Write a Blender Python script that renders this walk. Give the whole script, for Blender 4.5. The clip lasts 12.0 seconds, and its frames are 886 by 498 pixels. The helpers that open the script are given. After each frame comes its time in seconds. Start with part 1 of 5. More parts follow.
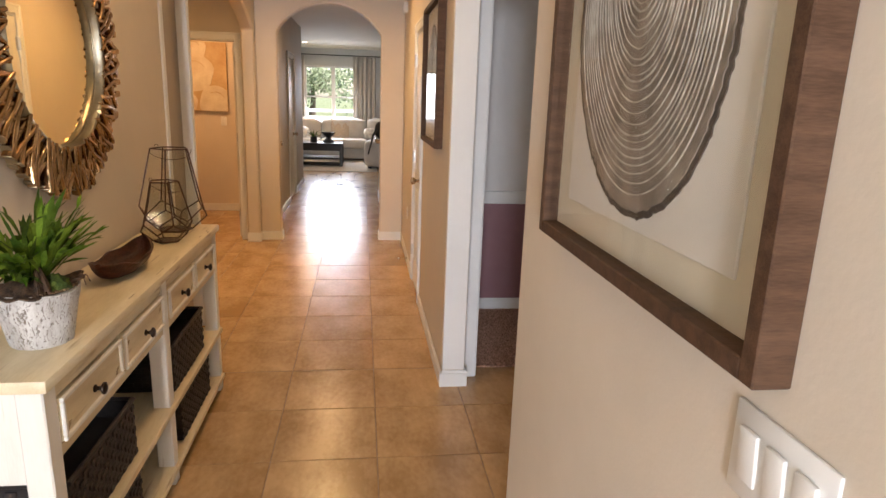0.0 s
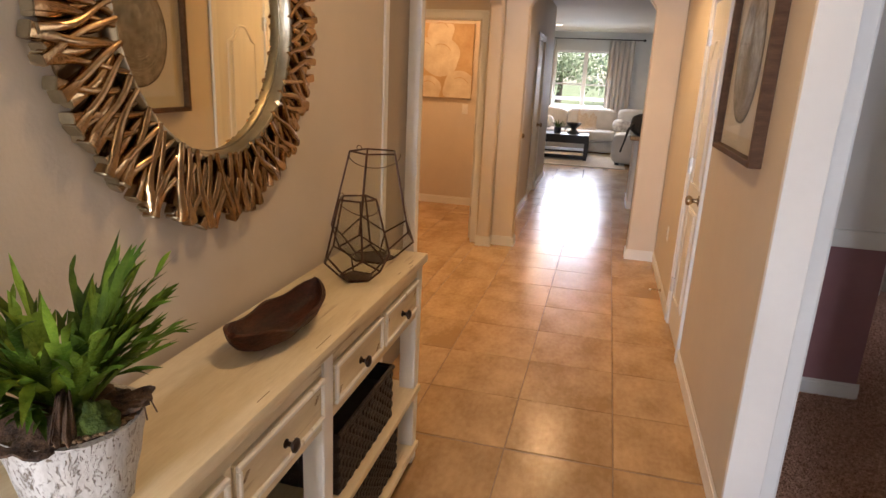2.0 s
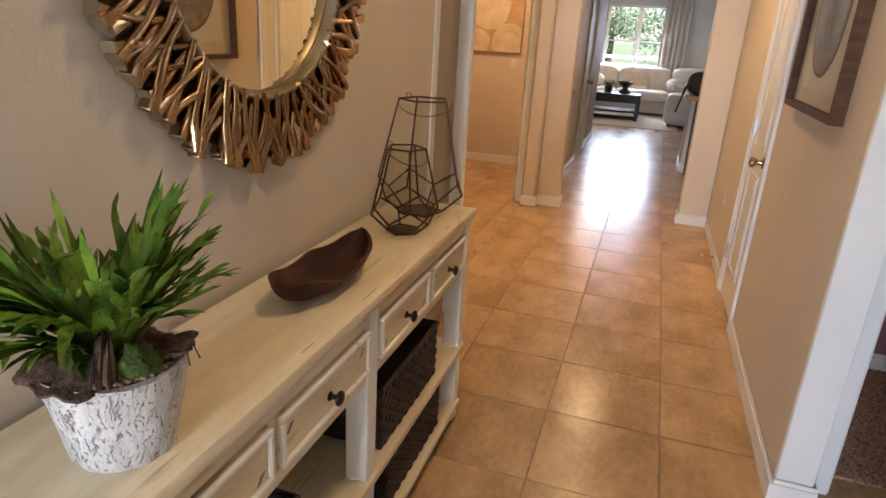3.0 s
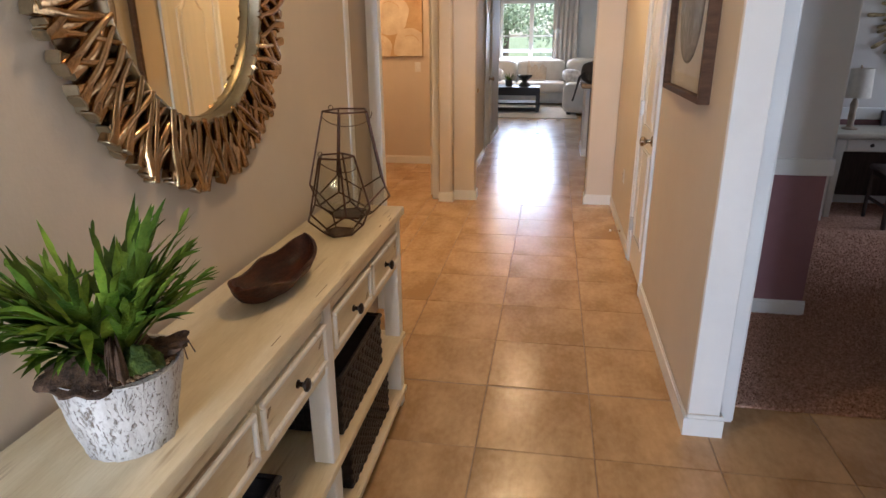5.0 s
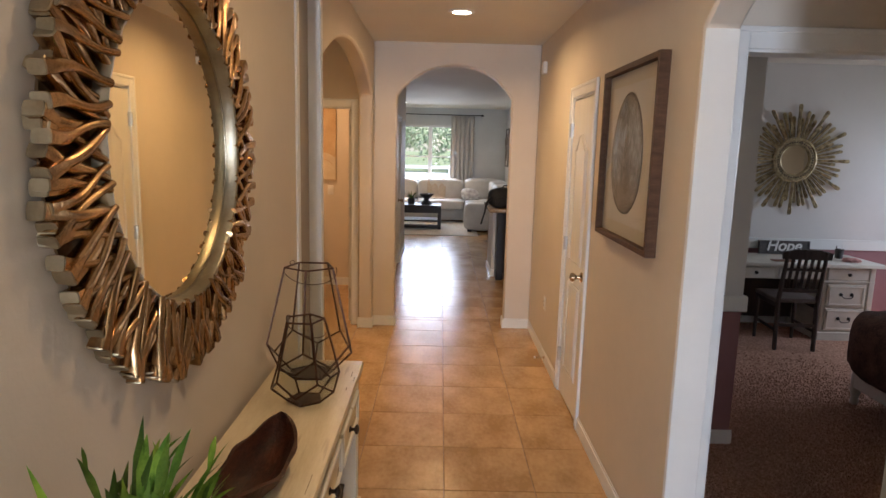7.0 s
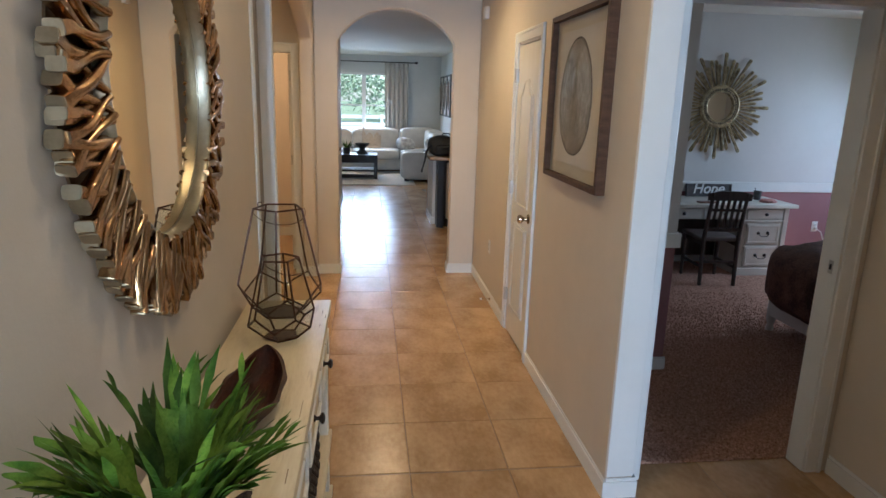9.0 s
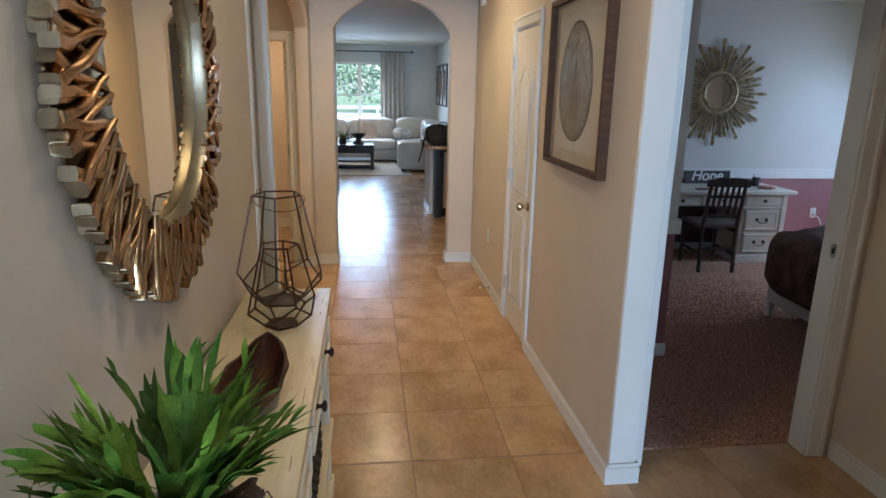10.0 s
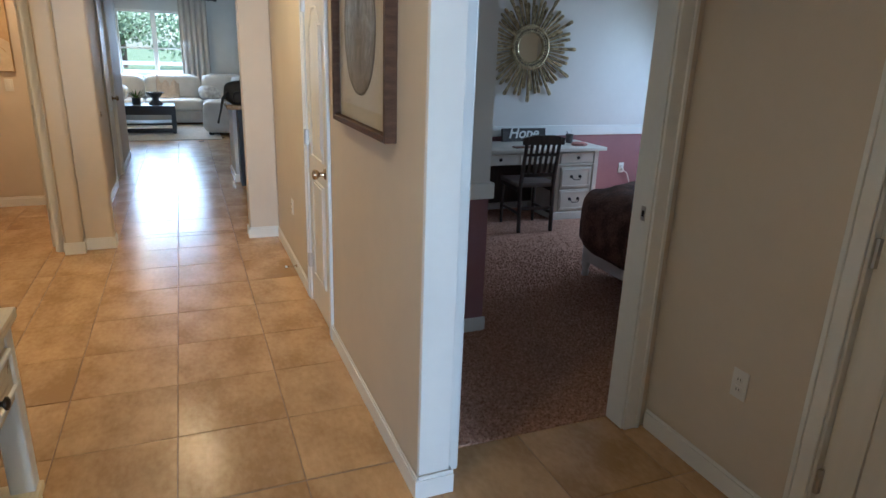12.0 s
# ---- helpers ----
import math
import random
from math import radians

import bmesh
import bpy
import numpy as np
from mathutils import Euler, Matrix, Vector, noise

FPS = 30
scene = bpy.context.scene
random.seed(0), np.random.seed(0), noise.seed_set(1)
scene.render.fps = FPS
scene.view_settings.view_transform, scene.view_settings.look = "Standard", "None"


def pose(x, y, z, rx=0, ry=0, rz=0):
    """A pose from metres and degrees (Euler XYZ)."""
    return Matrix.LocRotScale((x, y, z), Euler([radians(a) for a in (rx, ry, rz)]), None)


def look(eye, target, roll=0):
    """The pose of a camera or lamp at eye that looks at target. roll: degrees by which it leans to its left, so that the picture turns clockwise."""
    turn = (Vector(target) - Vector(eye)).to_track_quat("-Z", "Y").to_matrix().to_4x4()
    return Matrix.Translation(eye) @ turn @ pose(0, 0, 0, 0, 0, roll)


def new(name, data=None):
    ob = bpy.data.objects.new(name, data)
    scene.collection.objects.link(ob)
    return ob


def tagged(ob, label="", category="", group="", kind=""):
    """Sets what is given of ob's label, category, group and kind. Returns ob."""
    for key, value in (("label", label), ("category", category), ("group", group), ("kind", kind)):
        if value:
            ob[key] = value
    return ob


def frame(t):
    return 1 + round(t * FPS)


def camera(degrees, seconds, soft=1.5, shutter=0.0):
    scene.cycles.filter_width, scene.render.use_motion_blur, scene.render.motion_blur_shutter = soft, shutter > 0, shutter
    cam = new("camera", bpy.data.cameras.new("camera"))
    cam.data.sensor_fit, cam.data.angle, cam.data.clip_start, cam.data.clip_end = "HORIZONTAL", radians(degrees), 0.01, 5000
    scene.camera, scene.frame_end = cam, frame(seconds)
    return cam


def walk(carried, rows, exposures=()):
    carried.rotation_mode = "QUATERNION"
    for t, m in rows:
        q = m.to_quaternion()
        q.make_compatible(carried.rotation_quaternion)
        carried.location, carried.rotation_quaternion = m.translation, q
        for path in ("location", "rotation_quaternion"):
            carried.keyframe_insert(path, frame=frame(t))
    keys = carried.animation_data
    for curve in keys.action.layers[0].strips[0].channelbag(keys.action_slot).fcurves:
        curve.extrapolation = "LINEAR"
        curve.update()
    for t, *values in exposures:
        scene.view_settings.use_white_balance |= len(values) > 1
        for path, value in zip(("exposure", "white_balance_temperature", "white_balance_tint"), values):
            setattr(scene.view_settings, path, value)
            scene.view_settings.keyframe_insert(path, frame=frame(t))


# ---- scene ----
cam = camera(70.7, 12.0)
PATH = [
    (0, (0.025, -0.041, 1.553), (0.284, 1.885, 1.081), 2.0),
    (0.5, (0.02, 0.267, 1.574), (0.061, 2.212, 1.112), 2.7),
    (1, (-0.048, 0.559, 1.588), (-0.172, 2.489, 1.079), 2.6),
    (1.5, (-0.088, 0.774, 1.566), (-0.415, 2.672, 1.029), 1.4),
    (2, (-0.091, 0.963, 1.551), (-0.55, 2.834, 1.012), 2.7),
    (2.5, (-0.101, 1.045, 1.532), (-0.567, 2.894, 0.931), 1.9),
    (3, (-0.138, 1.025, 1.507), (-0.702, 2.824, 0.841), 3.4),
    (3.5, (-0.12, 0.915, 1.528), (-0.55, 2.747, 0.851), 1.1),
    (3.7, (-0.109, 0.861, 1.526), (-0.469, 2.702, 0.833), 0.8),
    (5.5, (-0.165, 0.827, 1.569), (-0.472, 2.712, 0.975), -0.7),
    (6, (-0.246, 0.936, 1.631), (-0.493, 2.881, 1.238), -0.6),
    (6.5, (-0.339, 0.933, 1.686), (-0.41, 2.907, 1.375), 2.3),
    (8.3, (-0.536, 0.814, 1.706), (-0.377, 2.771, 1.325), -0.7),
    (8.5, (-0.541, 0.819, 1.689), (-0.352, 2.772, 1.302), 0.4),
    (9, (-0.544, 0.822, 1.665), (-0.311, 2.753, 1.197), 1.6),
    (9.5, (-0.55, 0.83, 1.658), (-0.317, 2.762, 1.196), 1.5),
    (10, (-0.557, 0.842, 1.643), (-0.314, 2.765, 1.147), 1.2),
    (10.5, (-0.529, 0.888, 1.626), (-0.166, 2.777, 1.078), 1.9),
    (11, (-0.453, 1.029, 1.614), (-0.051, 2.912, 1.074), 1.6),
    (11.5, (-0.328, 1.148, 1.615), (0.185, 3.013, 1.104), 2.1),
    (11.7, (-0.278, 1.207, 1.603), (0.309, 3.035, 1.044), 2.6),
    (12, (-0.22, 1.29, 1.589), (0.51, 3.053, 0.988), 2.0),
]
EXPOSURES = [(0.0, 1.46, 6700, 19), (1.5, 1.46, 6650, 22), (3.5, 1.48, 5800, 16), (5.5, 1.36, 5700, 16), (6.5, 1.23, 6100, 18), (8.4, 1.22, 5300, 10), (10.0, 1.24, 4900, 6), (12.0, 1.35, 4850, 4)]
walk(cam, [(t, look(eye, target, roll)) for t, eye, target, roll in PATH], EXPOSURES)

# ---- daylight and lamps ----
world = bpy.data.worlds.new("sky")
scene.world = world
world.use_nodes = True
sky = world.node_tree.nodes.new("ShaderNodeTexSky")
sky.sky_type, sky.sun_disc, sky.sun_elevation, sky.sun_rotation = "NISHITA", False, radians(50), radians(90)
world.node_tree.nodes["Background"].inputs[1].default_value = 0.15
world.node_tree.links.new(sky.outputs[0], world.node_tree.nodes["Background"].inputs[0])
sun = new("sun", bpy.data.lights.new("sun", "SUN"))
sun.data.energy, sun.data.angle, sun.data.color = 4.5, radians(0.6), (1.0, 0.95, 0.88)
sun.rotation_euler = Euler((radians(14), radians(40), 0))


def area(name, m, w, h, watts, color, spread=180):
    lamp = new(name, bpy.data.lights.new(name, "AREA"))
    lamp.data.shape, lamp.data.size, lamp.data.size_y = "RECTANGLE", w, h
    lamp.data.energy, lamp.data.color, lamp.data.spread = watts, color, radians(spread)
    lamp.matrix_world = m
    return lamp


DAY = (0.80, 0.90, 1.0)
WARM = (1.0, 0.65, 0.28)
CEIL = 2.62
area("daylight_living", look((-0.65, 16.12, 1.55), (-0.65, 12.6, -0.6)), 1.3, 1.3, 26, DAY, 150)
area("daylight_patio", look((-4.3, 14.0, 1.2), (0, 13.5, 0.9)), 2.2, 2.0, 3, DAY)
area("daylight_bedroom", look((5.24, 5.90, 1.5), (3.2, 5.4, 0.2)), 1.1, 1.2, 12.5, DAY)
area("daylight_entry", look((-0.76, -4.05, 1.25), (0.2, 3, 1.1)), 0.46, 1.8, 88, (0.77, 0.89, 1.0))
area("daylight_side", look((-1.0, -1.7, 1.2), (0.5, -1.1, 1.1)), 1.3, 1.7, 5, (0.86, 0.93, 1.0))
HALL_LAMPS = [(-0.30, 5.40), (-0.30, 2.55), (-0.30, -0.5)]
for (x, y), watts in zip(HALL_LAMPS, (8.0, 2.7, 0.3)):
    lamp = area("hall_downlight", pose(x, y, CEIL - 0.03), 0.13, 0.13, watts, WARM, 165)
    lamp.data.shape = "DISK"
    lamp.data.size = 0.07
for x, y, w in ((-1.22, 14.5, 10),):
    lamp = area("living_downlight", pose(x, y, CEIL - 0.03), 0.13, 0.13, w, WARM, 165)
    lamp.data.shape = "DISK"
lamp = area("passage_downlight", pose(-0.38, 7.5, CEIL - 0.03), 0.07, 0.07, 5, WARM, 165)
lamp.data.shape = "DISK"
# bath and vestibule: unseen lamps without fixtures, added to brighten both rooms
lamp = area("bath_fill", pose(-1.9, 7.5, CEIL - 0.05), 0.3, 0.3, 8, (1.0, 0.58, 0.25))
lamp = area("vestibule_fill", pose(-2.2, 5.4, CEIL - 0.05), 0.13, 0.13, 4, WARM)

# ---- materials ----


def mat(name, c1, c2, scale=6.0, rough=0.5, bump=0.1, bscale=120.0, metal=0.0, stretch=(1, 1, 1), rand=0.0, spec=0.5, fine=0.25, rvar=0.12, coat=0.0):
    """A base colour that drifts between c1 and c2 at two sizes, with gloss that drifts too and a fine relief."""
    m = bpy.data.materials.new(name)
    m.use_nodes = True
    nt = m.node_tree
    n, link = nt.nodes, nt.links.new
    b = n["Principled BSDF"]
    b.inputs["Metallic"].default_value = metal
    b.inputs["Specular IOR Level"].default_value = spec
    b.inputs["Coat Weight"].default_value = coat
    tc, mp = n.new("ShaderNodeTexCoord"), n.new("ShaderNodeMapping")
    mp.inputs["Scale"].default_value = stretch
    link(tc.outputs["Object"], mp.inputs["Vector"])
    if rand:
        info, add = n.new("ShaderNodeObjectInfo"), n.new("ShaderNodeVectorMath")
        add.operation = "MULTIPLY_ADD"
        add.inputs[1].default_value = (37, 23, 11)
        link(info.outputs["Random"], add.inputs[0])
        link(tc.outputs["Object"], add.inputs[2])
        link(add.outputs[0], mp.inputs["Vector"])
    big, small = n.new("ShaderNodeTexNoise"), n.new("ShaderNodeTexNoise")
    big.inputs["Scale"].default_value, big.inputs["Detail"].default_value = scale, 4
    small.inputs["Scale"].default_value, small.inputs["Detail"].default_value = scale * 9, 3
    for t in (big, small):
        link(mp.outputs[0], t.inputs["Vector"])
    mixf = n.new("ShaderNodeMath")
    mixf.operation = "MULTIPLY_ADD"
    mixf.inputs[1].default_value = fine
    link(small.outputs[0], mixf.inputs[0])
    sub = n.new("ShaderNodeMath")
    sub.operation = "SUBTRACT"
    sub.inputs[1].default_value = fine / 2
    link(big.outputs[0], sub.inputs[0])
    link(sub.outputs[0], mixf.inputs[2])
    ramp = n.new("ShaderNodeValToRGB")
    ramp.color_ramp.elements[0].position, ramp.color_ramp.elements[1].position = 0.33, 0.68
    ramp.color_ramp.elements[0].color, ramp.color_ramp.elements[1].color = (*c1, 1), (*c2, 1)
    link(mixf.outputs[0], ramp.inputs[0])
    out = ramp.outputs[0]
    if rand:
        hsv, mr = n.new("ShaderNodeHueSaturation"), n.new("ShaderNodeMapRange")
        mr.inputs[3].default_value, mr.inputs[4].default_value = 1 - rand, 1 + rand
        link(info.outputs["Random"], mr.inputs[0])
        link(mr.outputs[0], hsv.inputs["Value"])
        link(out, hsv.inputs["Color"])
        out = hsv.outputs[0]
    link(out, b.inputs["Base Color"])
    rr = n.new("ShaderNodeMapRange")
    rr.inputs[3].default_value, rr.inputs[4].default_value = max(0.02, rough - rvar * rough), min(1, rough + rvar * rough)
    link(big.outputs[0], rr.inputs[0])
    link(rr.outputs[0], b.inputs["Roughness"])
    if bump:
        bt, bp = n.new("ShaderNodeTexNoise"), n.new("ShaderNodeBump")
        bt.inputs["Scale"].default_value, bt.inputs["Detail"].default_value = bscale, 3
        link(mp.outputs[0], bt.inputs["Vector"])
        link(bt.outputs[0], bp.inputs["Height"])
        bp.inputs["Strength"].default_value, bp.inputs["Distance"].default_value = bump, 0.004
        link(bp.outputs[0], b.inputs["Normal"])
    return m

def worn_streaks(m, color, along, scale, low, high):
    """Lays long thin worn streaks of another colour over a material, running along one axis."""
    n, link = m.node_tree.nodes, m.node_tree.links.new
    b = n["Principled BSDF"]
    tc, mp, nz, patch, mul, ramp, mx = (n.new(k) for k in ("ShaderNodeTexCoord", "ShaderNodeMapping", "ShaderNodeTexNoise", "ShaderNodeTexNoise", "ShaderNodeMath", "ShaderNodeValToRGB", "ShaderNodeMix"))
    mp.inputs["Scale"].default_value = along
    nz.inputs["Scale"].default_value, nz.inputs["Detail"].default_value = scale, 5
    patch.inputs["Scale"].default_value, patch.inputs["Detail"].default_value = 3.2, 2
    mul.operation = "MULTIPLY"
    ramp.color_ramp.elements[0].position, ramp.color_ramp.elements[1].position = low, high
    link(tc.outputs["Object"], mp.inputs["Vector"])
    link(mp.outputs[0], nz.inputs["Vector"])
    link(tc.outputs["Object"], patch.inputs["Vector"])
    link(nz.outputs["Fac"], mul.inputs[0])
    link(patch.outputs["Fac"], mul.inputs[1])
    link(mul.outputs[0], ramp.inputs[0])
    mx.data_type = "RGBA"
    old = b.inputs["Base Color"].links[0].from_socket
    link(ramp.outputs[0], mx.inputs[0])
    link(old, mx.inputs[6])
    mx.inputs[7].default_value = (*color, 1)
    link(mx.outputs[2], b.inputs["Base Color"])


def glass(name, tint=(1, 1, 1), gloss=0.02, base=0.014):
    """Thin clear glass: lets light straight through, with a Fresnel gloss."""
    m = bpy.data.materials.new(name)
    m.use_nodes = True
    n, link = m.node_tree.nodes, m.node_tree.links.new
    n.remove(n["Principled BSDF"])
    tr, gl, lw, mx = n.new("ShaderNodeBsdfTransparent"), n.new("ShaderNodeBsdfGlossy"), n.new("ShaderNodeLayerWeight"), n.new("ShaderNodeMixShader")
    power, scale = n.new("ShaderNodeMath"), n.new("ShaderNodeMath")
    power.operation, scale.operation = "POWER", "MULTIPLY_ADD"
    power.inputs[1].default_value, scale.inputs[1].default_value, scale.inputs[2].default_value = 4.0, 0.18, base
    lw.inputs[0].default_value = 0.5
    tr.inputs[0].default_value, gl.inputs["Roughness"].default_value = (*tint, 1), gloss
    link(lw.outputs["Facing"], power.inputs[0])
    link(power.outputs[0], scale.inputs[0])
    link(scale.outputs[0], mx.inputs[0])
    link(tr.outputs[0], mx.inputs[1])
    link(gl.outputs[0], mx.inputs[2])
    link(mx.outputs[0], n["Material Output"].inputs[0])
    return m


def glow(name, color, strength):
    m = bpy.data.materials.new(name)
    m.use_nodes = True
    b = m.node_tree.nodes["Principled BSDF"]
    b.inputs["Base Color"].default_value = (0.8, 0.8, 0.8, 1)
    b.inputs["Emission Color"].default_value, b.inputs["Emission Strength"].default_value = (*color, 1), strength
    return m


WALL = mat("wall_paint", (0.61, 0.535, 0.438), (0.65, 0.572, 0.473), 2.0, 0.6, 0.12, 105)
# taupe dark enough to stand for the shade inside the recess
RECESS_SHADE = mat("recess_shade_taupe", (0.33, 0.28, 0.225), (0.37, 0.315, 0.255), 3.0, 0.55, 0.1, 70)
WALL_COOL = mat("grey_wall_paint", (0.60, 0.60, 0.58), (0.65, 0.65, 0.63), 2.0, 0.6, 0.3, 70)
BEDWALL = mat("pale_bedroom_paint", (0.66, 0.635, 0.61), (0.70, 0.675, 0.65), 2.0, 0.42, 0.2, 70)
MAUVE = mat("mauve_paint", (0.26, 0.125, 0.135), (0.30, 0.15, 0.16), 2.0, 0.5, 0.2, 70)
CEILING = mat("ceiling_paint", (0.70, 0.665, 0.59), (0.74, 0.705, 0.63), 1.5, 0.8, 0.5, 45)
TRIM = mat("white_trim_paint", (0.74, 0.74, 0.72), (0.79, 0.79, 0.77), 3.0, 0.35, 0.05, 60)
DOORWHITE = mat("white_door_paint", (0.70, 0.67, 0.61), (0.74, 0.71, 0.65), 3.0, 0.42, 0.08, 90, stretch=(8, 8, 1))
TILE = mat("ceramic_tile", (0.345, 0.202, 0.088), (0.525, 0.338, 0.168), 3.4, 0.235, 0.10, 25, stretch=(1.5, 0.8, 1), rand=0.05, fine=0.36, rvar=0.3)
GROUT = mat("grout", (0.25, 0.165, 0.10), (0.33, 0.225, 0.145), 20, 0.9, 0.3, 200)
CARPET = mat("brown_carpet", (0.25, 0.128, 0.080), (0.60, 0.375, 0.275), 70, 0.97, 1.0, 260, fine=0.5, spec=0.1)
CREAM = mat("distressed_cream_paint", (0.64, 0.525, 0.325), (0.76, 0.655, 0.455), 5, 0.42, 0.2, 40, stretch=(4, 0.6, 4), fine=0.4)
CREAMWHITE = mat("cream_white_paint", (0.75, 0.72, 0.645), (0.81, 0.785, 0.72), 6, 0.45, 0.15, 60, stretch=(3, 3, 0.5))
worn_streaks(CREAM, (0.36, 0.235, 0.115), (22, 1.3, 22), 2.4, 0.325, 0.44)
worn_streaks(CREAMWHITE, (0.42, 0.33, 0.20), (16, 16, 1.2), 2.6, 0.35, 0.48)
WORN = mat("worn_bare_wood", (0.20, 0.11, 0.05), (0.38, 0.25, 0.12), 30, 0.6, 0.3, 90, stretch=(1, 3, 1))
KNOB = mat("oiled_bronze", (0.025, 0.016, 0.012), (0.05, 0.033, 0.024), 20, 0.32, 0.05, 80, metal=0.85)
NICKEL = mat("aged_brass_nickel", (0.42, 0.33, 0.22), (0.5, 0.40, 0.28), 20, 0.25, 0.03, 80, metal=1)
STEEL = mat("satin_steel", (0.5, 0.49, 0.47), (0.58, 0.57, 0.55), 20, 0.35, 0.03, 80, metal=1)
WICKER = mat("dark_wicker", (0.006, 0.004, 0.0035), (0.026, 0.017, 0.014), 40, 0.55, 0.6, 180, fine=0.6)
BRONZE = mat("bronze_leaf", (0.28, 0.168, 0.077), (0.48, 0.305, 0.148), 14, 0.22, 0.2, 90, metal=1, fine=0.5)
# darker copy of the stick bronze, with the shade of the gaps in its colour
SHADEBRONZE = mat("shaded_bronze", (0.15, 0.088, 0.040), (0.25, 0.148, 0.068), 14, 0.4, 0.2, 90, metal=0.9)
GOLDTIP = mat("pale_gold_tip", (0.28, 0.215, 0.125), (0.40, 0.32, 0.20), 20, 0.4, 0.1, 90, metal=0.9)
SILVERRIM = mat("champagne_rim", (0.30, 0.27, 0.20), (0.42, 0.38, 0.29), 14, 0.36, 0.25, 60, metal=1)
MIRROR = mat("mirror_silver", (0.84, 0.76, 0.56), (0.86, 0.78, 0.58), 1, 0.015, 0, metal=1, rvar=0)
BLACKLEAD = mat("dark_copper_came", (0.045, 0.022, 0.016), (0.105, 0.052, 0.036), 30, 0.42, 0.15, 120, metal=0.7)
LANTERNGLASS = glass("lantern_glass", (0.965, 0.97, 0.955), 0.0, 0.018)
PANE = glass("clear_glass", (0.985, 0.985, 0.98), 0.0, 0.002)
ARTGLASS = glass("picture_glass", (0.97, 0.97, 0.95), 0.01, 0.016)
DARKWOOD = mat("dark_carved_wood", (0.022, 0.007, 0.004), (0.085, 0.025, 0.012), 9, 0.5, 0.6, 45, stretch=(3, 0.7, 3), fine=0.5, spec=0.25)
FRAMEWOOD = mat("grey_brown_frame_wood", (0.062, 0.032, 0.018), (0.110, 0.060, 0.036), 12, 0.6, 0.2, 120, stretch=(4, 0.5, 4), fine=0.5, spec=0.15)
PAPER = mat("cream_paper", (0.60, 0.565, 0.53), (0.65, 0.615, 0.58), 5, 0.8, 0.1, 160)
MATBOARD = mat("mat_board", (0.56, 0.50, 0.40), (0.60, 0.54, 0.44), 5, 0.85, 0.1, 160)
PLASTIC = mat("white_plastic", (0.72, 0.71, 0.68), (0.75, 0.74, 0.71), 4, 0.32, 0)
LEAF = mat("artificial_leaf", (0.045, 0.105, 0.006), (0.175, 0.270, 0.026), 22, 0.60, 0.5, 160, rand=0.3, spec=0.2)
LEAFDARK = mat("dark_leaf", (0.022, 0.056, 0.004), (0.085, 0.145, 0.013), 22, 0.58, 0.5, 160, rand=0.3, spec=0.2)


def bark(name):
    """Whitewashed bark: pale with short dark upright pits."""
    m = mat(name, (0.44, 0.415, 0.385), (0.66, 0.645, 0.62), 30, 0.9, 0, stretch=(1, 1, 0.25), fine=0.45)
    n, link = m.node_tree.nodes, m.node_tree.links.new
    b = n["Principled BSDF"]
    tc, mp, nz = n.new("ShaderNodeTexCoord"), n.new("ShaderNodeMapping"), n.new("ShaderNodeTexNoise")
    mp.inputs["Scale"].default_value = (1, 1, 0.17)
    nz.inputs["Scale"].default_value = 40
    wob, vo, ramp = n.new("ShaderNodeMix"), n.new("ShaderNodeTexNoise"), n.new("ShaderNodeValToRGB")
    wob.data_type, wob.blend_type = "RGBA", "LINEAR_LIGHT"
    wob.inputs[0].default_value = 0.012
    vo.inputs["Scale"].default_value, vo.inputs["Detail"].default_value = 190, 5
    ramp.color_ramp.elements[0].position, ramp.color_ramp.elements[1].position = 0.33, 0.47
    link(tc.outputs["Object"], mp.inputs["Vector"])
    link(tc.outputs["Object"], nz.inputs["Vector"])
    link(mp.outputs[0], wob.inputs[6])
    link(nz.outputs["Color"], wob.inputs[7])
    link(wob.outputs[2], vo.inputs["Vector"])
    link(vo.outputs["Fac"], ramp.inputs[0])
    old = b.inputs["Base Color"].links[0].from_socket
    mul = n.new("ShaderNodeMix")
    mul.data_type, mul.blend_type = "RGBA", "MIX"
    mul.inputs[6].default_value = (0.19, 0.15, 0.115, 1)
    link(ramp.outputs[0], mul.inputs[0])
    link(old, mul.inputs[7])
    link(mul.outputs[2], b.inputs["Base Color"])
    bp = n.new("ShaderNodeBump")
    bp.inputs["Strength"].default_value, bp.inputs["Distance"].default_value = 0.8, 0.0022
    link(ramp.outputs[0], bp.inputs["Height"])
    link(bp.outputs[0], b.inputs["Normal"])
    return m


BARK = bark("whitewashed_bark")
DRIFT = mat("brown_driftwood", (0.030, 0.015, 0.008), (0.13, 0.070, 0.038), 45, 0.85, 1.0, 110, fine=0.6)
MOSS = mat("green_moss", (0.022, 0.045, 0.003), (0.075, 0.105, 0.008), 40, 0.95, 1.0, 150)
PALEWOOD = mat("greywashed_gilt_wood", (0.16, 0.115, 0.052), (0.60, 0.49, 0.29), 26, 0.36, 0.4, 90, metal=0.4, fine=0.5, rand=0.1)
CHAIRWOOD = mat("espresso_wood", (0.022, 0.014, 0.011), (0.045, 0.03, 0.024), 12, 0.45, 0.15, 80, stretch=(4, 4, 0.5))
DESKPAINT = mat("antique_white_paint", (0.58, 0.55, 0.48), (0.66, 0.63, 0.56), 6, 0.45, 0.1, 60)
BEDDING = mat("brown_plush", (0.055, 0.027, 0.018), (0.15, 0.078, 0.055), 9, 0.9, 0.9, 60, fine=0.6, spec=0.2)
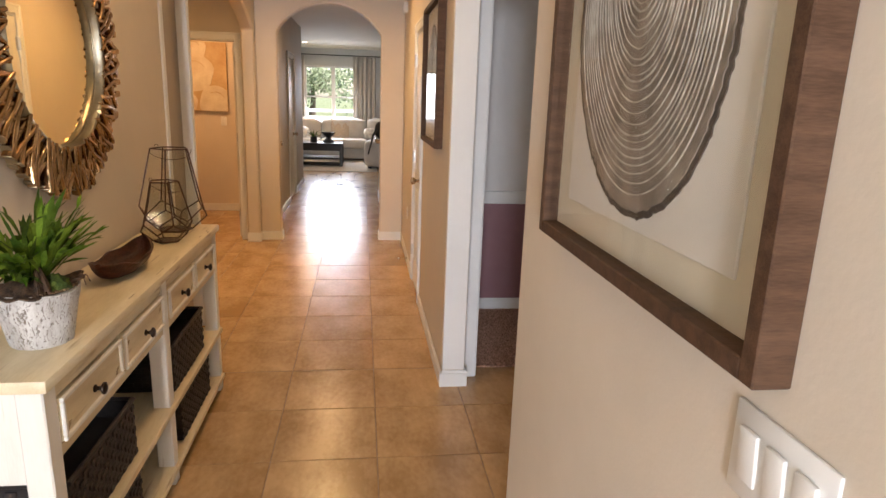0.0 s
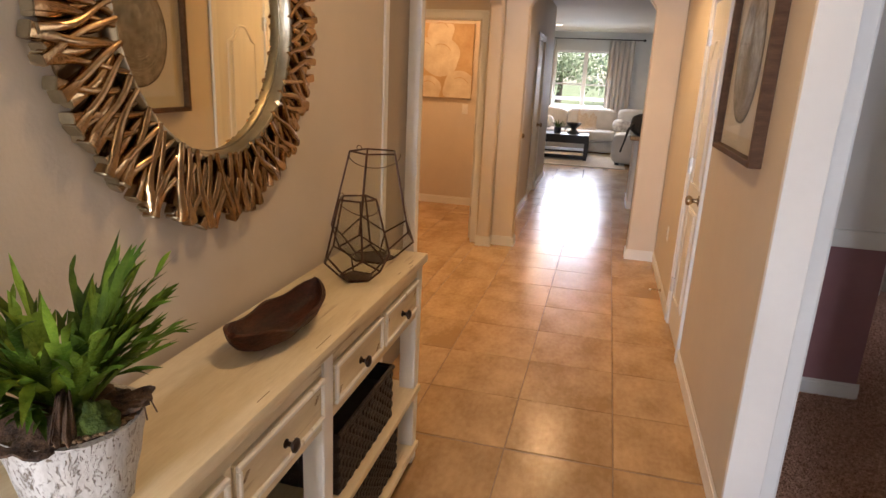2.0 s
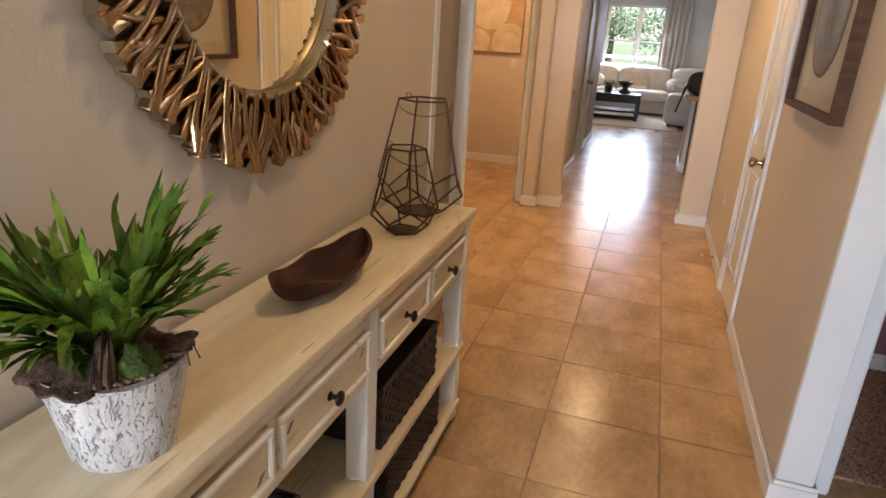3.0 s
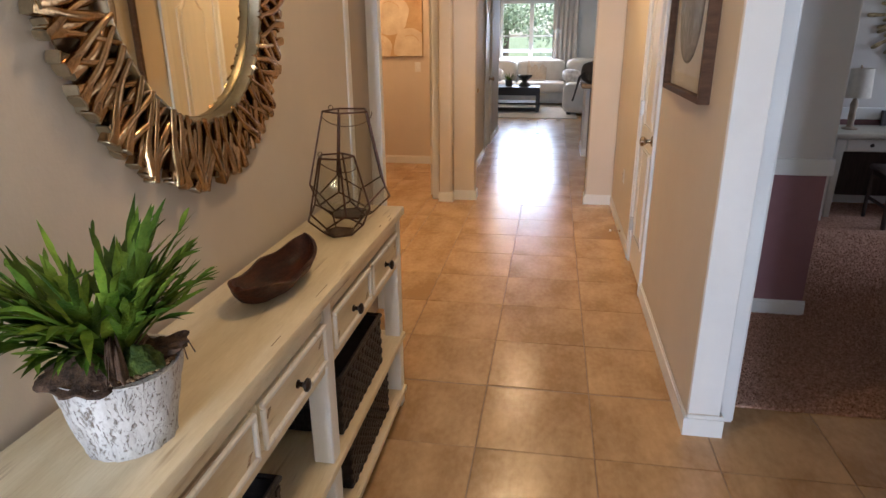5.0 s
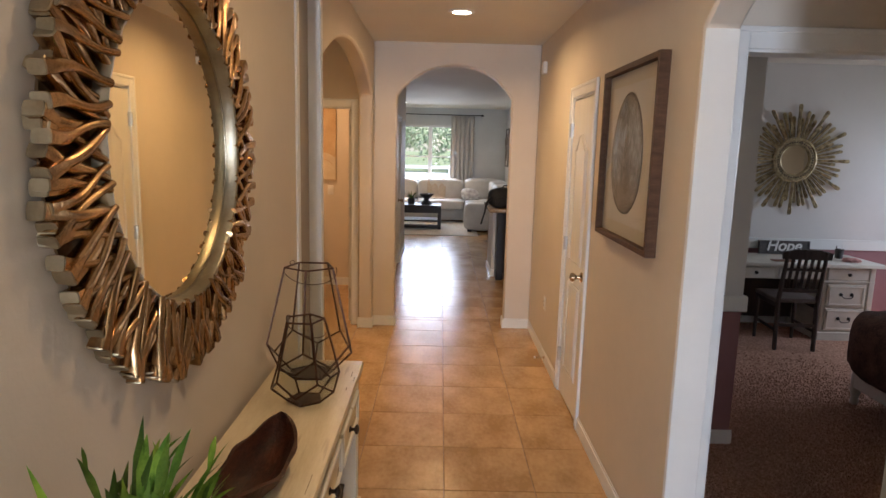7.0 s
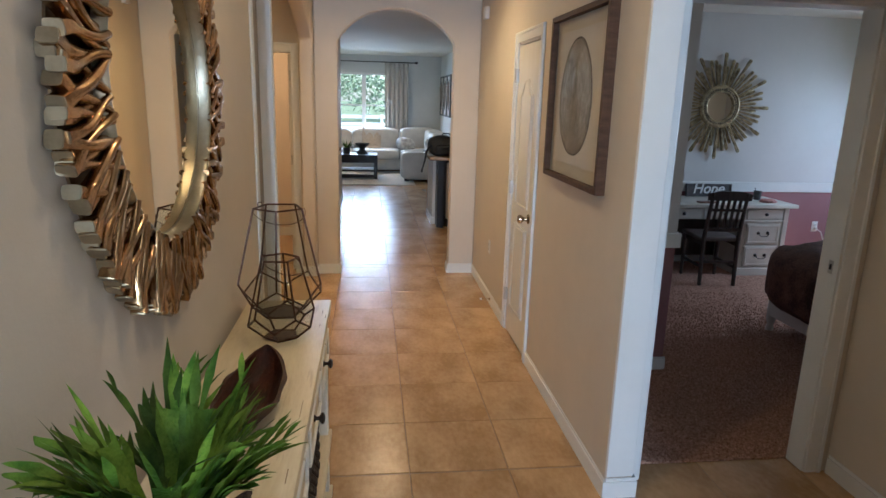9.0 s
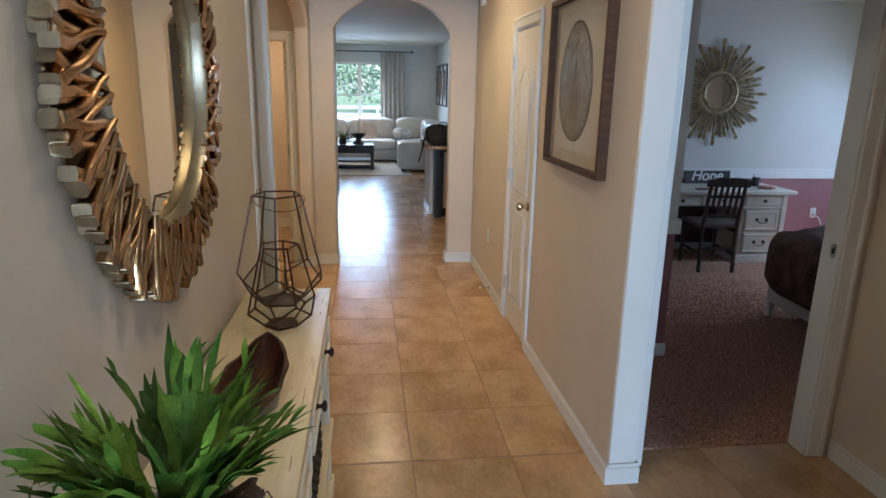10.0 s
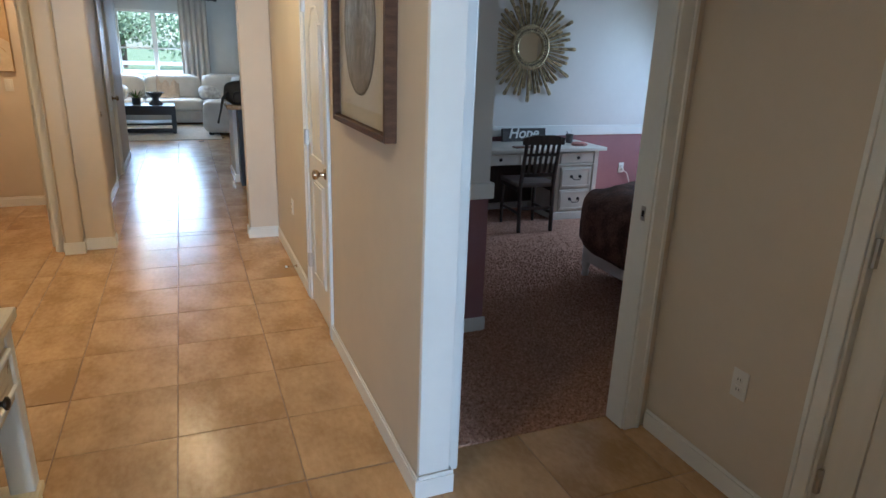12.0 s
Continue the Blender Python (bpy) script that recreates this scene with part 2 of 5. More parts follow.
SIGNWOOD = mat("charcoal_sign_wood", (0.05, 0.045, 0.042), (0.10, 0.09, 0.085), 14, 0.7, 0.3, 80, stretch=(0.5, 3, 3))
LETTER = mat("white_letter_paint", (0.70, 0.69, 0.66), (0.75, 0.74, 0.71), 9, 0.6, 0)
SHADE = mat("linen_shade", (0.66, 0.63, 0.56), (0.72, 0.69, 0.62), 30, 0.9, 0.3, 300)
LAMPWOOD = mat("turned_lamp_wood", (0.30, 0.22, 0.16), (0.44, 0.35, 0.27), 12, 0.6, 0.2, 60)
PINK = mat("pink_cloth", (0.50, 0.22, 0.20), (0.62, 0.34, 0.31), 20, 0.8, 0.6, 90)
SOFA = mat("cream_leather", (0.45, 0.415, 0.36), (0.53, 0.49, 0.435), 5, 0.42, 0.25, 50)
PILLOW = mat("silver_pillow_cloth", (0.30, 0.28, 0.26), (0.58, 0.55, 0.51), 14, 0.5, 0.4, 60)
THROW = mat("tan_knit_throw", (0.42, 0.34, 0.26), (0.52, 0.43, 0.34), 40, 0.95, 0.8, 120)
BLACKWOOD = mat("black_brown_wood", (0.008, 0.006, 0.006), (0.016, 0.012, 0.012), 10, 0.35, 0.05, 60, stretch=(0.5, 4, 4), spec=0.3)
BLACK = mat("black_metal", (0.012, 0.011, 0.011), (0.022, 0.02, 0.02), 10, 0.45, 0.05, 60)
FABRIC = mat("black_nylon", (0.008, 0.008, 0.009), (0.02, 0.02, 0.022), 20, 0.75, 0.5, 150)
CURTAIN = mat("greige_curtain", (0.46, 0.43, 0.39), (0.54, 0.51, 0.47), 20, 0.9, 0.3, 200, stretch=(1, 1, 0.2))
RUG = mat("beige_rug", (0.40, 0.36, 0.31), (0.50, 0.46, 0.40), 12, 0.98, 0.9, 200)
GRANITE = mat("tan_granite", (0.24, 0.15, 0.08), (0.42, 0.30, 0.19), 60, 0.18, 0.03, 80, fine=0.7)
CANVAS = mat("painting_ground", (0.42, 0.27, 0.12), (0.56, 0.40, 0.22), 4, 0.6, 0.3, 90)
BLOSSOM = mat("painting_pale", (0.56, 0.46, 0.32), (0.70, 0.62, 0.48), 7, 0.6, 0.4, 50)
GRASS = mat("lawn", (0.14, 0.18, 0.075), (0.23, 0.26, 0.13), 0.6, 0.95, 0.4, 20)
ASPHALT = mat("pale_road", (0.46, 0.45, 0.43), (0.55, 0.54, 0.51), 0.8, 0.9, 0.3, 30)
TREELEAF = mat("tree_foliage", (0.15, 0.20, 0.11), (0.27, 0.34, 0.19), 0.8, 0.7, 0.3, 9, rand=0.1)
TRUNK = mat("tree_bark", (0.10, 0.075, 0.055), (0.19, 0.15, 0.11), 3, 0.9, 0.8, 20)
WHITEPAINT = mat("white_fence_vinyl", (0.74, 0.74, 0.73), (0.8, 0.8, 0.79), 3, 0.4, 0.02, 20)
LAMPGLOW = glow("lamp_lens", (1.0, 0.80, 0.55), 14.0)

# ---- mesh helpers ----


def put_box(bm, x0, x1, y0, y1, z0, z1, bev=0.0, seg=1, m=None):
    r = bmesh.ops.create_cube(bm, size=1.0)
    vs = r["verts"]
    bmesh.ops.scale(bm, vec=(x1 - x0, y1 - y0, z1 - z0), verts=vs)
    bmesh.ops.translate(bm, vec=((x0 + x1) / 2, (y0 + y1) / 2, (z0 + z1) / 2), verts=vs)
    if bev:
        es = list({e for v in vs for e in v.link_edges})
        res = bmesh.ops.bevel(bm, geom=es, offset=bev, segments=seg, affect="EDGES", profile=0.5)
        vs = list({v for f in res["faces"] for v in f.verts} | {v for v in vs if v.is_valid})
    if m is not None:
        bmesh.ops.transform(bm, matrix=m, verts=vs)
    return bm


def box(x0, x1, y0, y1, z0, z1, bev=0.0, seg=1, m=None):
    return put_box(bmesh.new(), x0, x1, y0, y1, z0, z1, bev, seg, m)


def put_lathe(bm, profile, n=24, m=None, cap=True):
    """Turns (radius, z) pairs about z."""
    rings = []
    for r, z in profile:
        rings.append([bm.verts.new((r * math.cos(2 * math.pi * i / n), r * math.sin(2 * math.pi * i / n), z)) for i in range(n)])
    for a, b in zip(rings, rings[1:]):
        for i in range(n):
            bm.faces.new((a[i], a[(i + 1) % n], b[(i + 1) % n], b[i]))
    if cap:
        bm.faces.new(rings[0][::-1])
        bm.faces.new(rings[-1])
    if m is not None:
        bmesh.ops.transform(bm, matrix=m, verts=[v for r in rings for v in r])
    return bm


def lathe(profile, n=24, m=None, cap=True):
    return put_lathe(bmesh.new(), profile, n, m, cap)


def put_tube(bm, pts, r, n=8, closed=False, cap=True):
    """A round bar along points; r may be a list."""
    pts = [Vector(p) for p in pts]
    k = len(pts)
    rs = r if isinstance(r, (list, tuple)) else [r] * k
    rings, side = [], None
    for i, p in enumerate(pts):
        a = pts[(i - 1) % k] if closed else pts[max(i - 1, 0)]
        b = pts[(i + 1) % k] if closed else pts[min(i + 1, k - 1)]
        d = (b - a).normalized()
        if side is None:
            side = d.orthogonal().normalized()
        side = (side - d * side.dot(d)).normalized()
        up = d.cross(side)
        rings.append([bm.verts.new(p + (side * math.cos(2 * math.pi * j / n) + up * math.sin(2 * math.pi * j / n)) * rs[i]) for j in range(n)])
    pairs = list(zip(rings, rings[1:])) + ([(rings[-1], rings[0])] if closed else [])
    for a, b in pairs:
        for j in range(n):
            bm.faces.new((a[j], a[(j + 1) % n], b[(j + 1) % n], b[j]))
    if cap and not closed:
        bm.faces.new(rings[0][::-1])
        bm.faces.new(rings[-1])
    return bm


def tube(pts, r, n=8, closed=False):
    return put_tube(bmesh.new(), pts, r, n, closed)


def prism(outline, d0, d1, axis):
    """Extrudes a flat outline of (u, z) between d0 and d1. axis x: u runs along y; axis y: u runs along x; axis z: outline is (x, y)."""
    bm = bmesh.new()
    place = {"x": lambda u, z, d: (d, u, z), "y": lambda u, z, d: (u, d, z), "z": lambda u, z, d: (u, z, d)}[axis]
    a = [bm.verts.new(place(u, z, d0)) for u, z in outline]
    b = [bm.verts.new(place(u, z, d1)) for u, z in outline]
    bm.faces.new(a)
    bm.faces.new(b)
    for i in range(len(a)):
        j = (i + 1) % len(a)
        bm.faces.new((a[i], a[j], b[j], b[i]))
    bmesh.ops.recalc_face_normals(bm, faces=bm.faces)
    return bm


def part(name, bm, material, parent=None, label="", angle=35):
    me = bpy.data.meshes.new(name)
    bmesh.ops.recalc_face_normals(bm, faces=bm.faces)
    bm.to_mesh(me)
    bm.free()
    me.materials.append(material)
    for p in me.polygons:
        p.use_smooth = True
    me.set_sharp_from_angle(angle=radians(angle))
    ob = new(name, me)
    ob.parent = parent
    return tagged(ob, label)


def thing(name, m, label, category, group=""):
    ob = new(name)
    ob.empty_display_size = 0.1
    ob.matrix_basis = m if isinstance(m, Matrix) else Matrix.Translation(m)
    return tagged(ob, label, category, group)


def structure(name, bm, material, label="", bevel=0.0):
    ob = part(name, bm, material)
    tagged(ob, label, kind="structure")
    if bevel:
        mod = ob.modifiers.new("soft_edge", "BEVEL")
        mod.width, mod.segments, mod.limit_method, mod.angle_limit = bevel, 2, "ANGLE", radians(40)
    return ob


def arc(u0, u1, spring, top, n=24):
    """Points of a segmental arch from u0 to u1."""
    half, rise = (u1 - u0) / 2, top - spring
    r = (half * half + rise * rise) / (2 * rise)
    a = math.asin(min(1, half / r))
    if rise > half:
        a = math.pi - a
    mid = (u0 + u1) / 2
    return [(mid + r * math.sin(-a + 2 * a * i / n), top - r + r * math.cos(-a + 2 * a * i / n)) for i in range(n + 1)]


# ---- shell: plan in metres, y along the hall ----
LX, RX = -1.04, 0.465          # hall's side walls
LM = -1.03                     # face of the wall behind the mirror
AY = 6.712                     # wall with the arch
T = 0.127
BACK = -4.20                   # entry wall
BW = 7.10                      # bedroom far wall

H = CEIL + 0.05
ARCH_R = arc(1.60, 3.112, 2.125, 2.40)
right = [(BACK, 0), (1.60, 0), *ARCH_R, (3.112, 0), (4.585, 0), (4.585, 2.05), (5.167, 2.05), (5.167, 0), (AY + 0.13, 0), (AY + 0.13, H), (BACK, H)]
structure("wall_hall_right", prism(right, RX, RX + T, "x"), WALL, "beige textured hall wall with an arched side opening", 0.012)
ARCH_L = arc(4.24, 6.62, 2.14, 2.40)
structure("wall_hall_left", prism([(-1.0, 0), (3.60, 0), (3.60, H), (-1.0, H)], LM - T, LM, "x"), WALL, "beige textured hall wall behind the mirror", 0.018)
bm = box(LX - T, LX, BACK, -2.4, 0, H)
put_box(bm, LX - T, LX, -2.4, -1.0, 0, 0.30)
put_box(bm, LX - T, LX, -2.4, -1.0, 2.10, H)
structure("wall_entry_left", bm, WALL)
left = [(4.12, 0), (4.24, 0), *ARCH_L, (6.62, 0), (AY + 0.13, 0), (AY + 0.13, H), (4.12, H)]
structure("wall_hall_left_arch", prism(left, LX - T, LX, "x"), WALL, "beige textured hall wall with an arched opening", 0.018)
ARCH_M = arc(-0.829, 0.219, 2.145, 2.432)
end = [(LX - 0.0, 0), (-0.829, 0), *ARCH_M, (0.219, 0), (RX, 0), (RX, H), (LX, H)]
structure("wall_hall_end", prism(end, AY, AY + 0.13, "y"), WALL, "beige end wall with a segmental arch", 0.012)
# entry wall behind, with a glazed opening
bm = box(LX - T, -1.0, BACK - 0.15, BACK, 0, H)
put_box(bm, -0.10, RX + T, BACK - 0.15, BACK, 0, H)
put_box(bm, -1.0, -0.10, BACK - 0.15, BACK, 0, 0.35)
put_box(bm, -1.0, -0.10, BACK - 0.15, BACK, 2.12, H)
structure("wall_entry", bm, WALL)
# alcove with the bedroom door
bm = box(RX + T, 0.665, 3.23, 3.345, 0, H)
put_box(bm, 1.490, 5.3, 3.23, 3.345, 0, H)
put_box(bm, 0.665, 1.490, 3.23, 3.345, 2.085, H)
structure("wall_bedroom_front", bm, WALL)
structure("trim", box(RX + 0.004, RX + T - 0.004, 3.1085, 3.1125, 0.097, 2.120, 0.0015), TRIM, "white painted end face of the hall wall")
alc = [(1.0, 0), (1.62, 0), (1.62, 2.05), (2.44, 2.05), (2.44, 0), (3.23, 0), (3.23, H), (1.0, H)]
structure("wall_alcove_side", prism(alc, 1.60, 1.72, "x"), WALL, "beige alcove wall with a door opening")
bm = box(RX + T, 1.60, 1.0, 1.12, 0, H)
structure("wall_alcove_near", bm, WALL)
structure("ceiling_hall", box(-3.2, RX + T, BACK - 0.15, AY + 0.13, CEIL, CEIL + 0.12), CEILING)
structure("ceiling_alcove", box(RX + T, 1.75, 1.0, 3.345, CEIL, CEIL + 0.12), CEILING)
# vestibule and bath behind the left arch
bm = box(-1.233, LX - T, AY, AY + 0.115, 0, H)
put_box(bm, -3.2, -2.03, AY, AY + 0.115, 0, H)
put_box(bm, -2.03, -1.233, AY, AY + 0.115, 2.05, H)
structure("wall_vestibule_end", bm, WALL)
structure("wall_vestibule_side", box(-3.2, -3.08, 3.9, 8.6, 0, H), WALL)
structure("wall_vestibule_near", box(-3.08, LX - T, 4.10, 4.21, 0, H), WALL)
structure("wall_bath_back", box(-3.08, LX - T, 8.42, 8.54, 0, H), WALL)
structure("wall_recess_back", box(-1.45, -1.35, 3.3, 4.1, 0, H), WALL)
# added panel across the recess; its dark colour replaces the shade in there
structure("recess_shade_panel", box(LX - 0.075, LX - 0.045, 3.60, 4.12, 0, H), RECESS_SHADE, "tall flat panel added in the hall wall recess, coloured as its shade")
for y0, y1 in ((3.570, 3.622), (4.095, 4.150)):
    structure("trim", box(LX - 0.06, LX + 0.019, y0, y1, 0.0, CEIL - 0.002, 0.004), TRIM, "white vertical trim board")
structure("wall_recess_near", box(-1.35, LM - T, 3.48, 3.60, 0, H), WALL)
# long passage and living room beyond the arch
PX = -1.005
pas = [(AY + 0.13, 0), (7.30, 0), (7.30, 2.05), (8.06, 2.05), (8.06, 0), (9.2, 0), (9.2, 2.05), (9.96, 2.05), (9.96, 0), (11.33, 0), (11.33, H), (AY + 0.13, H)]
structure("wall_passage", prism(pas, PX - T, PX, "x"), WALL, "beige passage wall with two doors")
structure("wall_living_near", box(-4.6, PX - T, 11.21, 11.33, 0, H), WALL_COOL)
bm = box(-4.6, -1.38, 16.2, 16.32, 0, H)
put_box(bm, 0.02, 3.6, 16.2, 16.32, 0, H)
put_box(bm, -1.38, 0.02, 16.2, 16.32, 0, 0.87)
put_box(bm, -1.38, 0.02, 16.2, 16.32, 2.21, H)
structure("wall_living_far", bm, WALL_COOL, "pale grey wall with a window")
structure("wall_living_right", box(1.15, 1.27, 12.6, 16.2, 0, H), WALL_COOL)
structure("wall_kitchen_near", box(RX + T, 3.6, BW + 0.13, BW + 0.25, 0, H), WALL_COOL)
structure("wall_kitchen_side", box(3.6, 3.72, BW + 0.13, 16.3, 0, H), WALL_COOL)
structure("wall_kitchen_back", box(1.27, 3.6, 12.6, 12.72, 0, H), WALL_COOL)
bm = box(-4.72, -4.6, 11.21, 12.85, 0, H)
put_box(bm, -4.72, -4.6, 15.15, 16.32, 0, H)
put_box(bm, -4.72, -4.6, 12.85, 15.15, 2.2, H)
structure("wall_living_left", bm, WALL_COOL)
structure("ceiling_living", box(-4.72, 3.72, AY + 0.13, 16.32, CEIL, CEIL + 0.12), CEILING)
structure("ceiling_bath", box(-3.2, PX - T, AY + 0.13, 8.6, CEIL - 0.02, CEIL - 0.005), CEILING)
# bedroom
bm = box(RX + T, 1.325, 4.374, BW, 0.90, H)
structure("wall_bedroom_closet", bm, BEDWALL)
bm = box(RX + T, 1.325, 4.376, BW, 0, 0.815)
structure("wall_bedroom_closet_lower", bm, MAUVE)
structure("wall_bedroom_far", box(RX + T, 5.3, BW, BW + 0.12, 0.88, H), BEDWALL, "pale bedroom wall above a chair rail")
structure("wall_bedroom_far_lower", box(RX + T, 5.3, BW + 0.002, BW + 0.12, 0, 0.78), MAUVE, "mauve painted wall below a chair rail")
bm = box(5.3, 5.42, 3.23, 5.30, 0, H)
put_box(bm, 5.3, 5.42, 6.50, BW + 0.12, 0, H)
put_box(bm, 5.3, 5.42, 5.30, 6.50, 0, 0.85)
put_box(bm, 5.3, 5.42, 5.30, 6.50, 2.15, H)
structure("wall_bedroom_right", bm, BEDWALL)
structure("ceiling_bedroom", box(RX + T, 5.42, 3.345, BW + 0.12, CEIL - 0.04, CEIL - 0.01), CEILING)
structure("chair_rail", box(1.34, 5.3, BW - 0.02, BW + 0.12, 0.78, 0.885, 0.004), TRIM, "flat white chair rail board")
structure("chair_rail", box(RX + T, 1.347, 4.352, BW, 0.815, 0.905, 0.004), TRIM, "flat white chair rail board")
structure("carpet", box(RX + 0.1, 5.3, 3.345, BW, -0.05, 0.008), CARPET, "worn brown cut-pile bedroom carpet")

# baseboards
BB, BH = 0.013, 0.095


def baseboard(x0, x1, y0, y1):
    bm = box(x0, x1, y0, y1, 0, BH - 0.018, 0.0)
    dx, dy = (x1 - x0), (y1 - y0)
    k = 0.004
    if dx < dy:
        put_box(bm, x0 + k, x1 - k, y0, y1, BH - 0.018, BH, 0.003)
    else:
        put_box(bm, x0, x1, y0 + k, y1 - k, BH - 0.018, BH, 0.003)
    structure("baseboard", bm, TRIM, "white painted baseboard")


baseboard(RX - BB, RX, BACK, 1.60)
baseboard(RX - BB, RX, 3.112 - BB, 4.522)
baseboard(RX - BB, RX, 5.230, AY)
baseboard(RX, RX + T + BB, 3.112 - BB, 3.112)
baseboard(RX, RX + T + BB, 1.60, 1.60 + BB)
baseboard(RX + T, RX + T + BB, 3.112, 3.215)
baseboard(LX, LX + BB, BACK, -1.0)
baseboard(LM, LM + BB, -1.0, 3.570)
baseboard(LX, LX + BB, 4.150, 4.24)
baseboard(LX - T, LX + BB, 6.62 - BB, 6.62)
baseboard(LX, LX + BB, 6.62, AY)
baseboard(LX + BB, -0.829, AY - BB, AY)
baseboard(-0.829, -0.829 + BB, AY - BB, AY + 0.13)
baseboard(0.219, RX - BB, AY - BB, AY)
baseboard(0.219 - BB, 0.219, AY - BB, AY + 0.13)
baseboard(1.60 - BB, 1.60, 2.51, 3.215)
baseboard(-3.08, LX - T, 8.42 - BB, 8.42)
for y0, y1 in ((AY + 0.13, 7.235), (8.125, 9.135), (10.025, 11.33)):
    baseboard(PX, PX + BB, y0, y1)
baseboard(RX + T, 1.325 + BB, 4.374 - BB, 4.374)
baseboard(1.34, 5.3, BW - BB, BW)
baseboard(-4.6, 1.15, 16.2 - BB, 16.2)
baseboard(1.15 - BB, 1.15, 12.6, 16.2)


# door casings: boards round an opening, on the side that is seen
def casing(name, axis, face, out, u0, u1, top, w=0.066, lining=0.12):
    """u0..u1 opening; face: the wall's plane; out: +1 or -1, the way the boards stand proud."""
    ob = thing(name, (0, 0, 0), "", "")
    tagged(ob, "white painted door casing", "door frame", kind="structure")

    def b(ua, ub, da, db, za, zb, bev=0.003):
        da, db = sorted((da, db))
        return box(da, db, ua, ub, za, zb, bev) if axis == "x" else box(ua, ub, da, db, za, zb, bev)
    d1, d2 = face + out * 0.012, face + out * 0.018
    for ua, ub in ((u0 - w, u0 + 0.004), (u1 - 0.004, u1 + w)):
        bm = b(ua, ub, face, d1, 0, top + w)
        inner = (ua, ua + 0.02) if ua < u0 - 0.01 else (ub - 0.02, ub)
        bm2 = b(inner[0], inner[1], face, d2, 0, top + w)
        part("casing_board", bm, TRIM, ob)
        part("casing_edge", bm2, TRIM, ob)
    part("head_board", b(u0 + 0.004, u1 - 0.004, face, d1, top - 0.004, top + w), TRIM, ob)
    part("head_edge", b(u0 - w + 0.02, u1 + w - 0.02, face, d2, top + w - 0.02, top + w), TRIM, ob)
    for ua, ub in ((u0 - 0.012, u0 + 0.012), (u1 - 0.012, u1 + 0.012)):
        part("jamb", b(ua, ub, face - out * 0.001, face - out * lining, 0, top - 0.006, 0.002), TRIM, ob)
    part("jamb_head", b(u0 + 0.012, u1 - 0.012, face - out * 0.001, face - out * lining, top - 0.014, top + 0.01, 0.002), TRIM, ob)
    return ob


casing("door_frame_closet", "x", RX, -1, 4.585, 5.167, 2.045)
casing("door_frame_bedroom", "y", 3.23, -1, 0.668, 1.490, 2.078, 0.074, 0.115)
casing("door_frame_bath", "y", AY, -1, -2.03, -1.233, 2.04)
casing("door_frame_alcove", "x", 1.60, -1, 1.62, 2.44, 2.04)
casing("door_frame_passage", "x", PX, 1, 7.30, 8.06, 2.04)
casing("door_frame_passage", "x", PX, 1, 9.2, 9.96, 2.04)


def door_leaf(m, w, label, knob_side=1, hinges=True, h=2.02):
    """Two-panel door with an arched upper panel. Local: hinge edge at x=0, faces at y=-0.018 and 0.018."""
    ob = thing("panel_door", m, label, "door")
    slab = box(0, w, -0.0175, 0.0175, 0.012, h, 0.002)
    part("slab", slab, DOORWHITE, ob)
    a, b = 0.115, w - 0.115

    def ring(pts, y, r):
        return tube([(u, y, z) for u, z in pts], r, 6, True)
    for s in (-1, 1):
        up = [(a, 0.98), (b, 0.98), (b, 1.70)]
        n = 14
        for i in range(n + 1):
            u = b + (a - b) * i / n
            f = abs(2 * i / n - 1)
            k = min(1, max(0, (0.88 - f) / 0.7))
            rise = 0.095 * k * k * (3 - 2 * k)
            up.append((u, 1.70 + rise))
        low = [(a, 0.23), (b, 0.23), (b, 0.84), (a, 0.84)]
        for pts in (up, low):
            part("panel_moulding", ring(pts, s * 0.0175, 0.009), DOORWHITE, ob)
            cu, cz = (a + b) / 2, sum(z for _, z in pts) / len(pts)
            ins = [(cu + (u - cu) * (1 - 0.09 / (b - a)), cz + (z - cz) * 0.93) for u, z in pts]
            part("panel_field", prism(ins, s * 0.0165, s * 0.0235, "y"), DOORWHITE, ob)
        kx = w - 0.065
        rose = lathe([(0.0, 0), (0.031, 0), (0.031, 0.006), (0.014, 0.012), (0.011, 0.032), (0.022, 0.042), (0.029, 0.055), (0.026, 0.068), (0.012, 0.074), (0.0, 0.075)], 18, pose(kx, s * 0.0175, 0.93, -90 * s, 0, 0), False)
        part("door_knob", rose, NICKEL, ob, "round satin metal knob")
    if hinges:
        for z in (0.28, 1.07, 1.83):
            bm = lathe([(0.008, -0.046), (0.008, 0.046)], 10, pose(-0.006, -0.034, z))
            put_box(bm, -0.002, 0.001, -0.017, 0.012, z - 0.045, z + 0.045)
            put_box(bm, -0.004, 0.012, -0.034, -0.0178, z - 0.045, z + 0.045)
            part("hinge", bm, STEEL, ob, "satin steel hinge")
    return ob


door_leaf(Matrix(((0, 1, 0, RX + 0.0185), (-1, 0, 0, 5.154), (0, 0, 1, 0), (0, 0, 0, 1))), 0.556, "closed white two-panel closet door with arched panel")
door_leaf(Matrix(((0, -1, 0, PX - 0.03), (1, 0, 0, 7.313), (0, 0, 1, 0), (0, 0, 0, 1))), 0.735, "closed white two-panel door in the passage")
door_leaf(Matrix(((0, -1, 0, PX - 0.03), (1, 0, 0, 9.213), (0, 0, 1, 0), (0, 0, 0, 1))), 0.735, "closed white two-panel door in the passage")
door_leaf(Matrix(((0, 1, 0, 1.60 + 0.045), (-1, 0, 0, 2.427), (0, 0, 1, 0), (0, 0, 0, 1))), 0.795, "closed white two-panel door beside the alcove")
door_leaf(pose(-1.262, AY + 0.10, 0, 0, 0, 88), 0.74, "open white two-panel bathroom door")
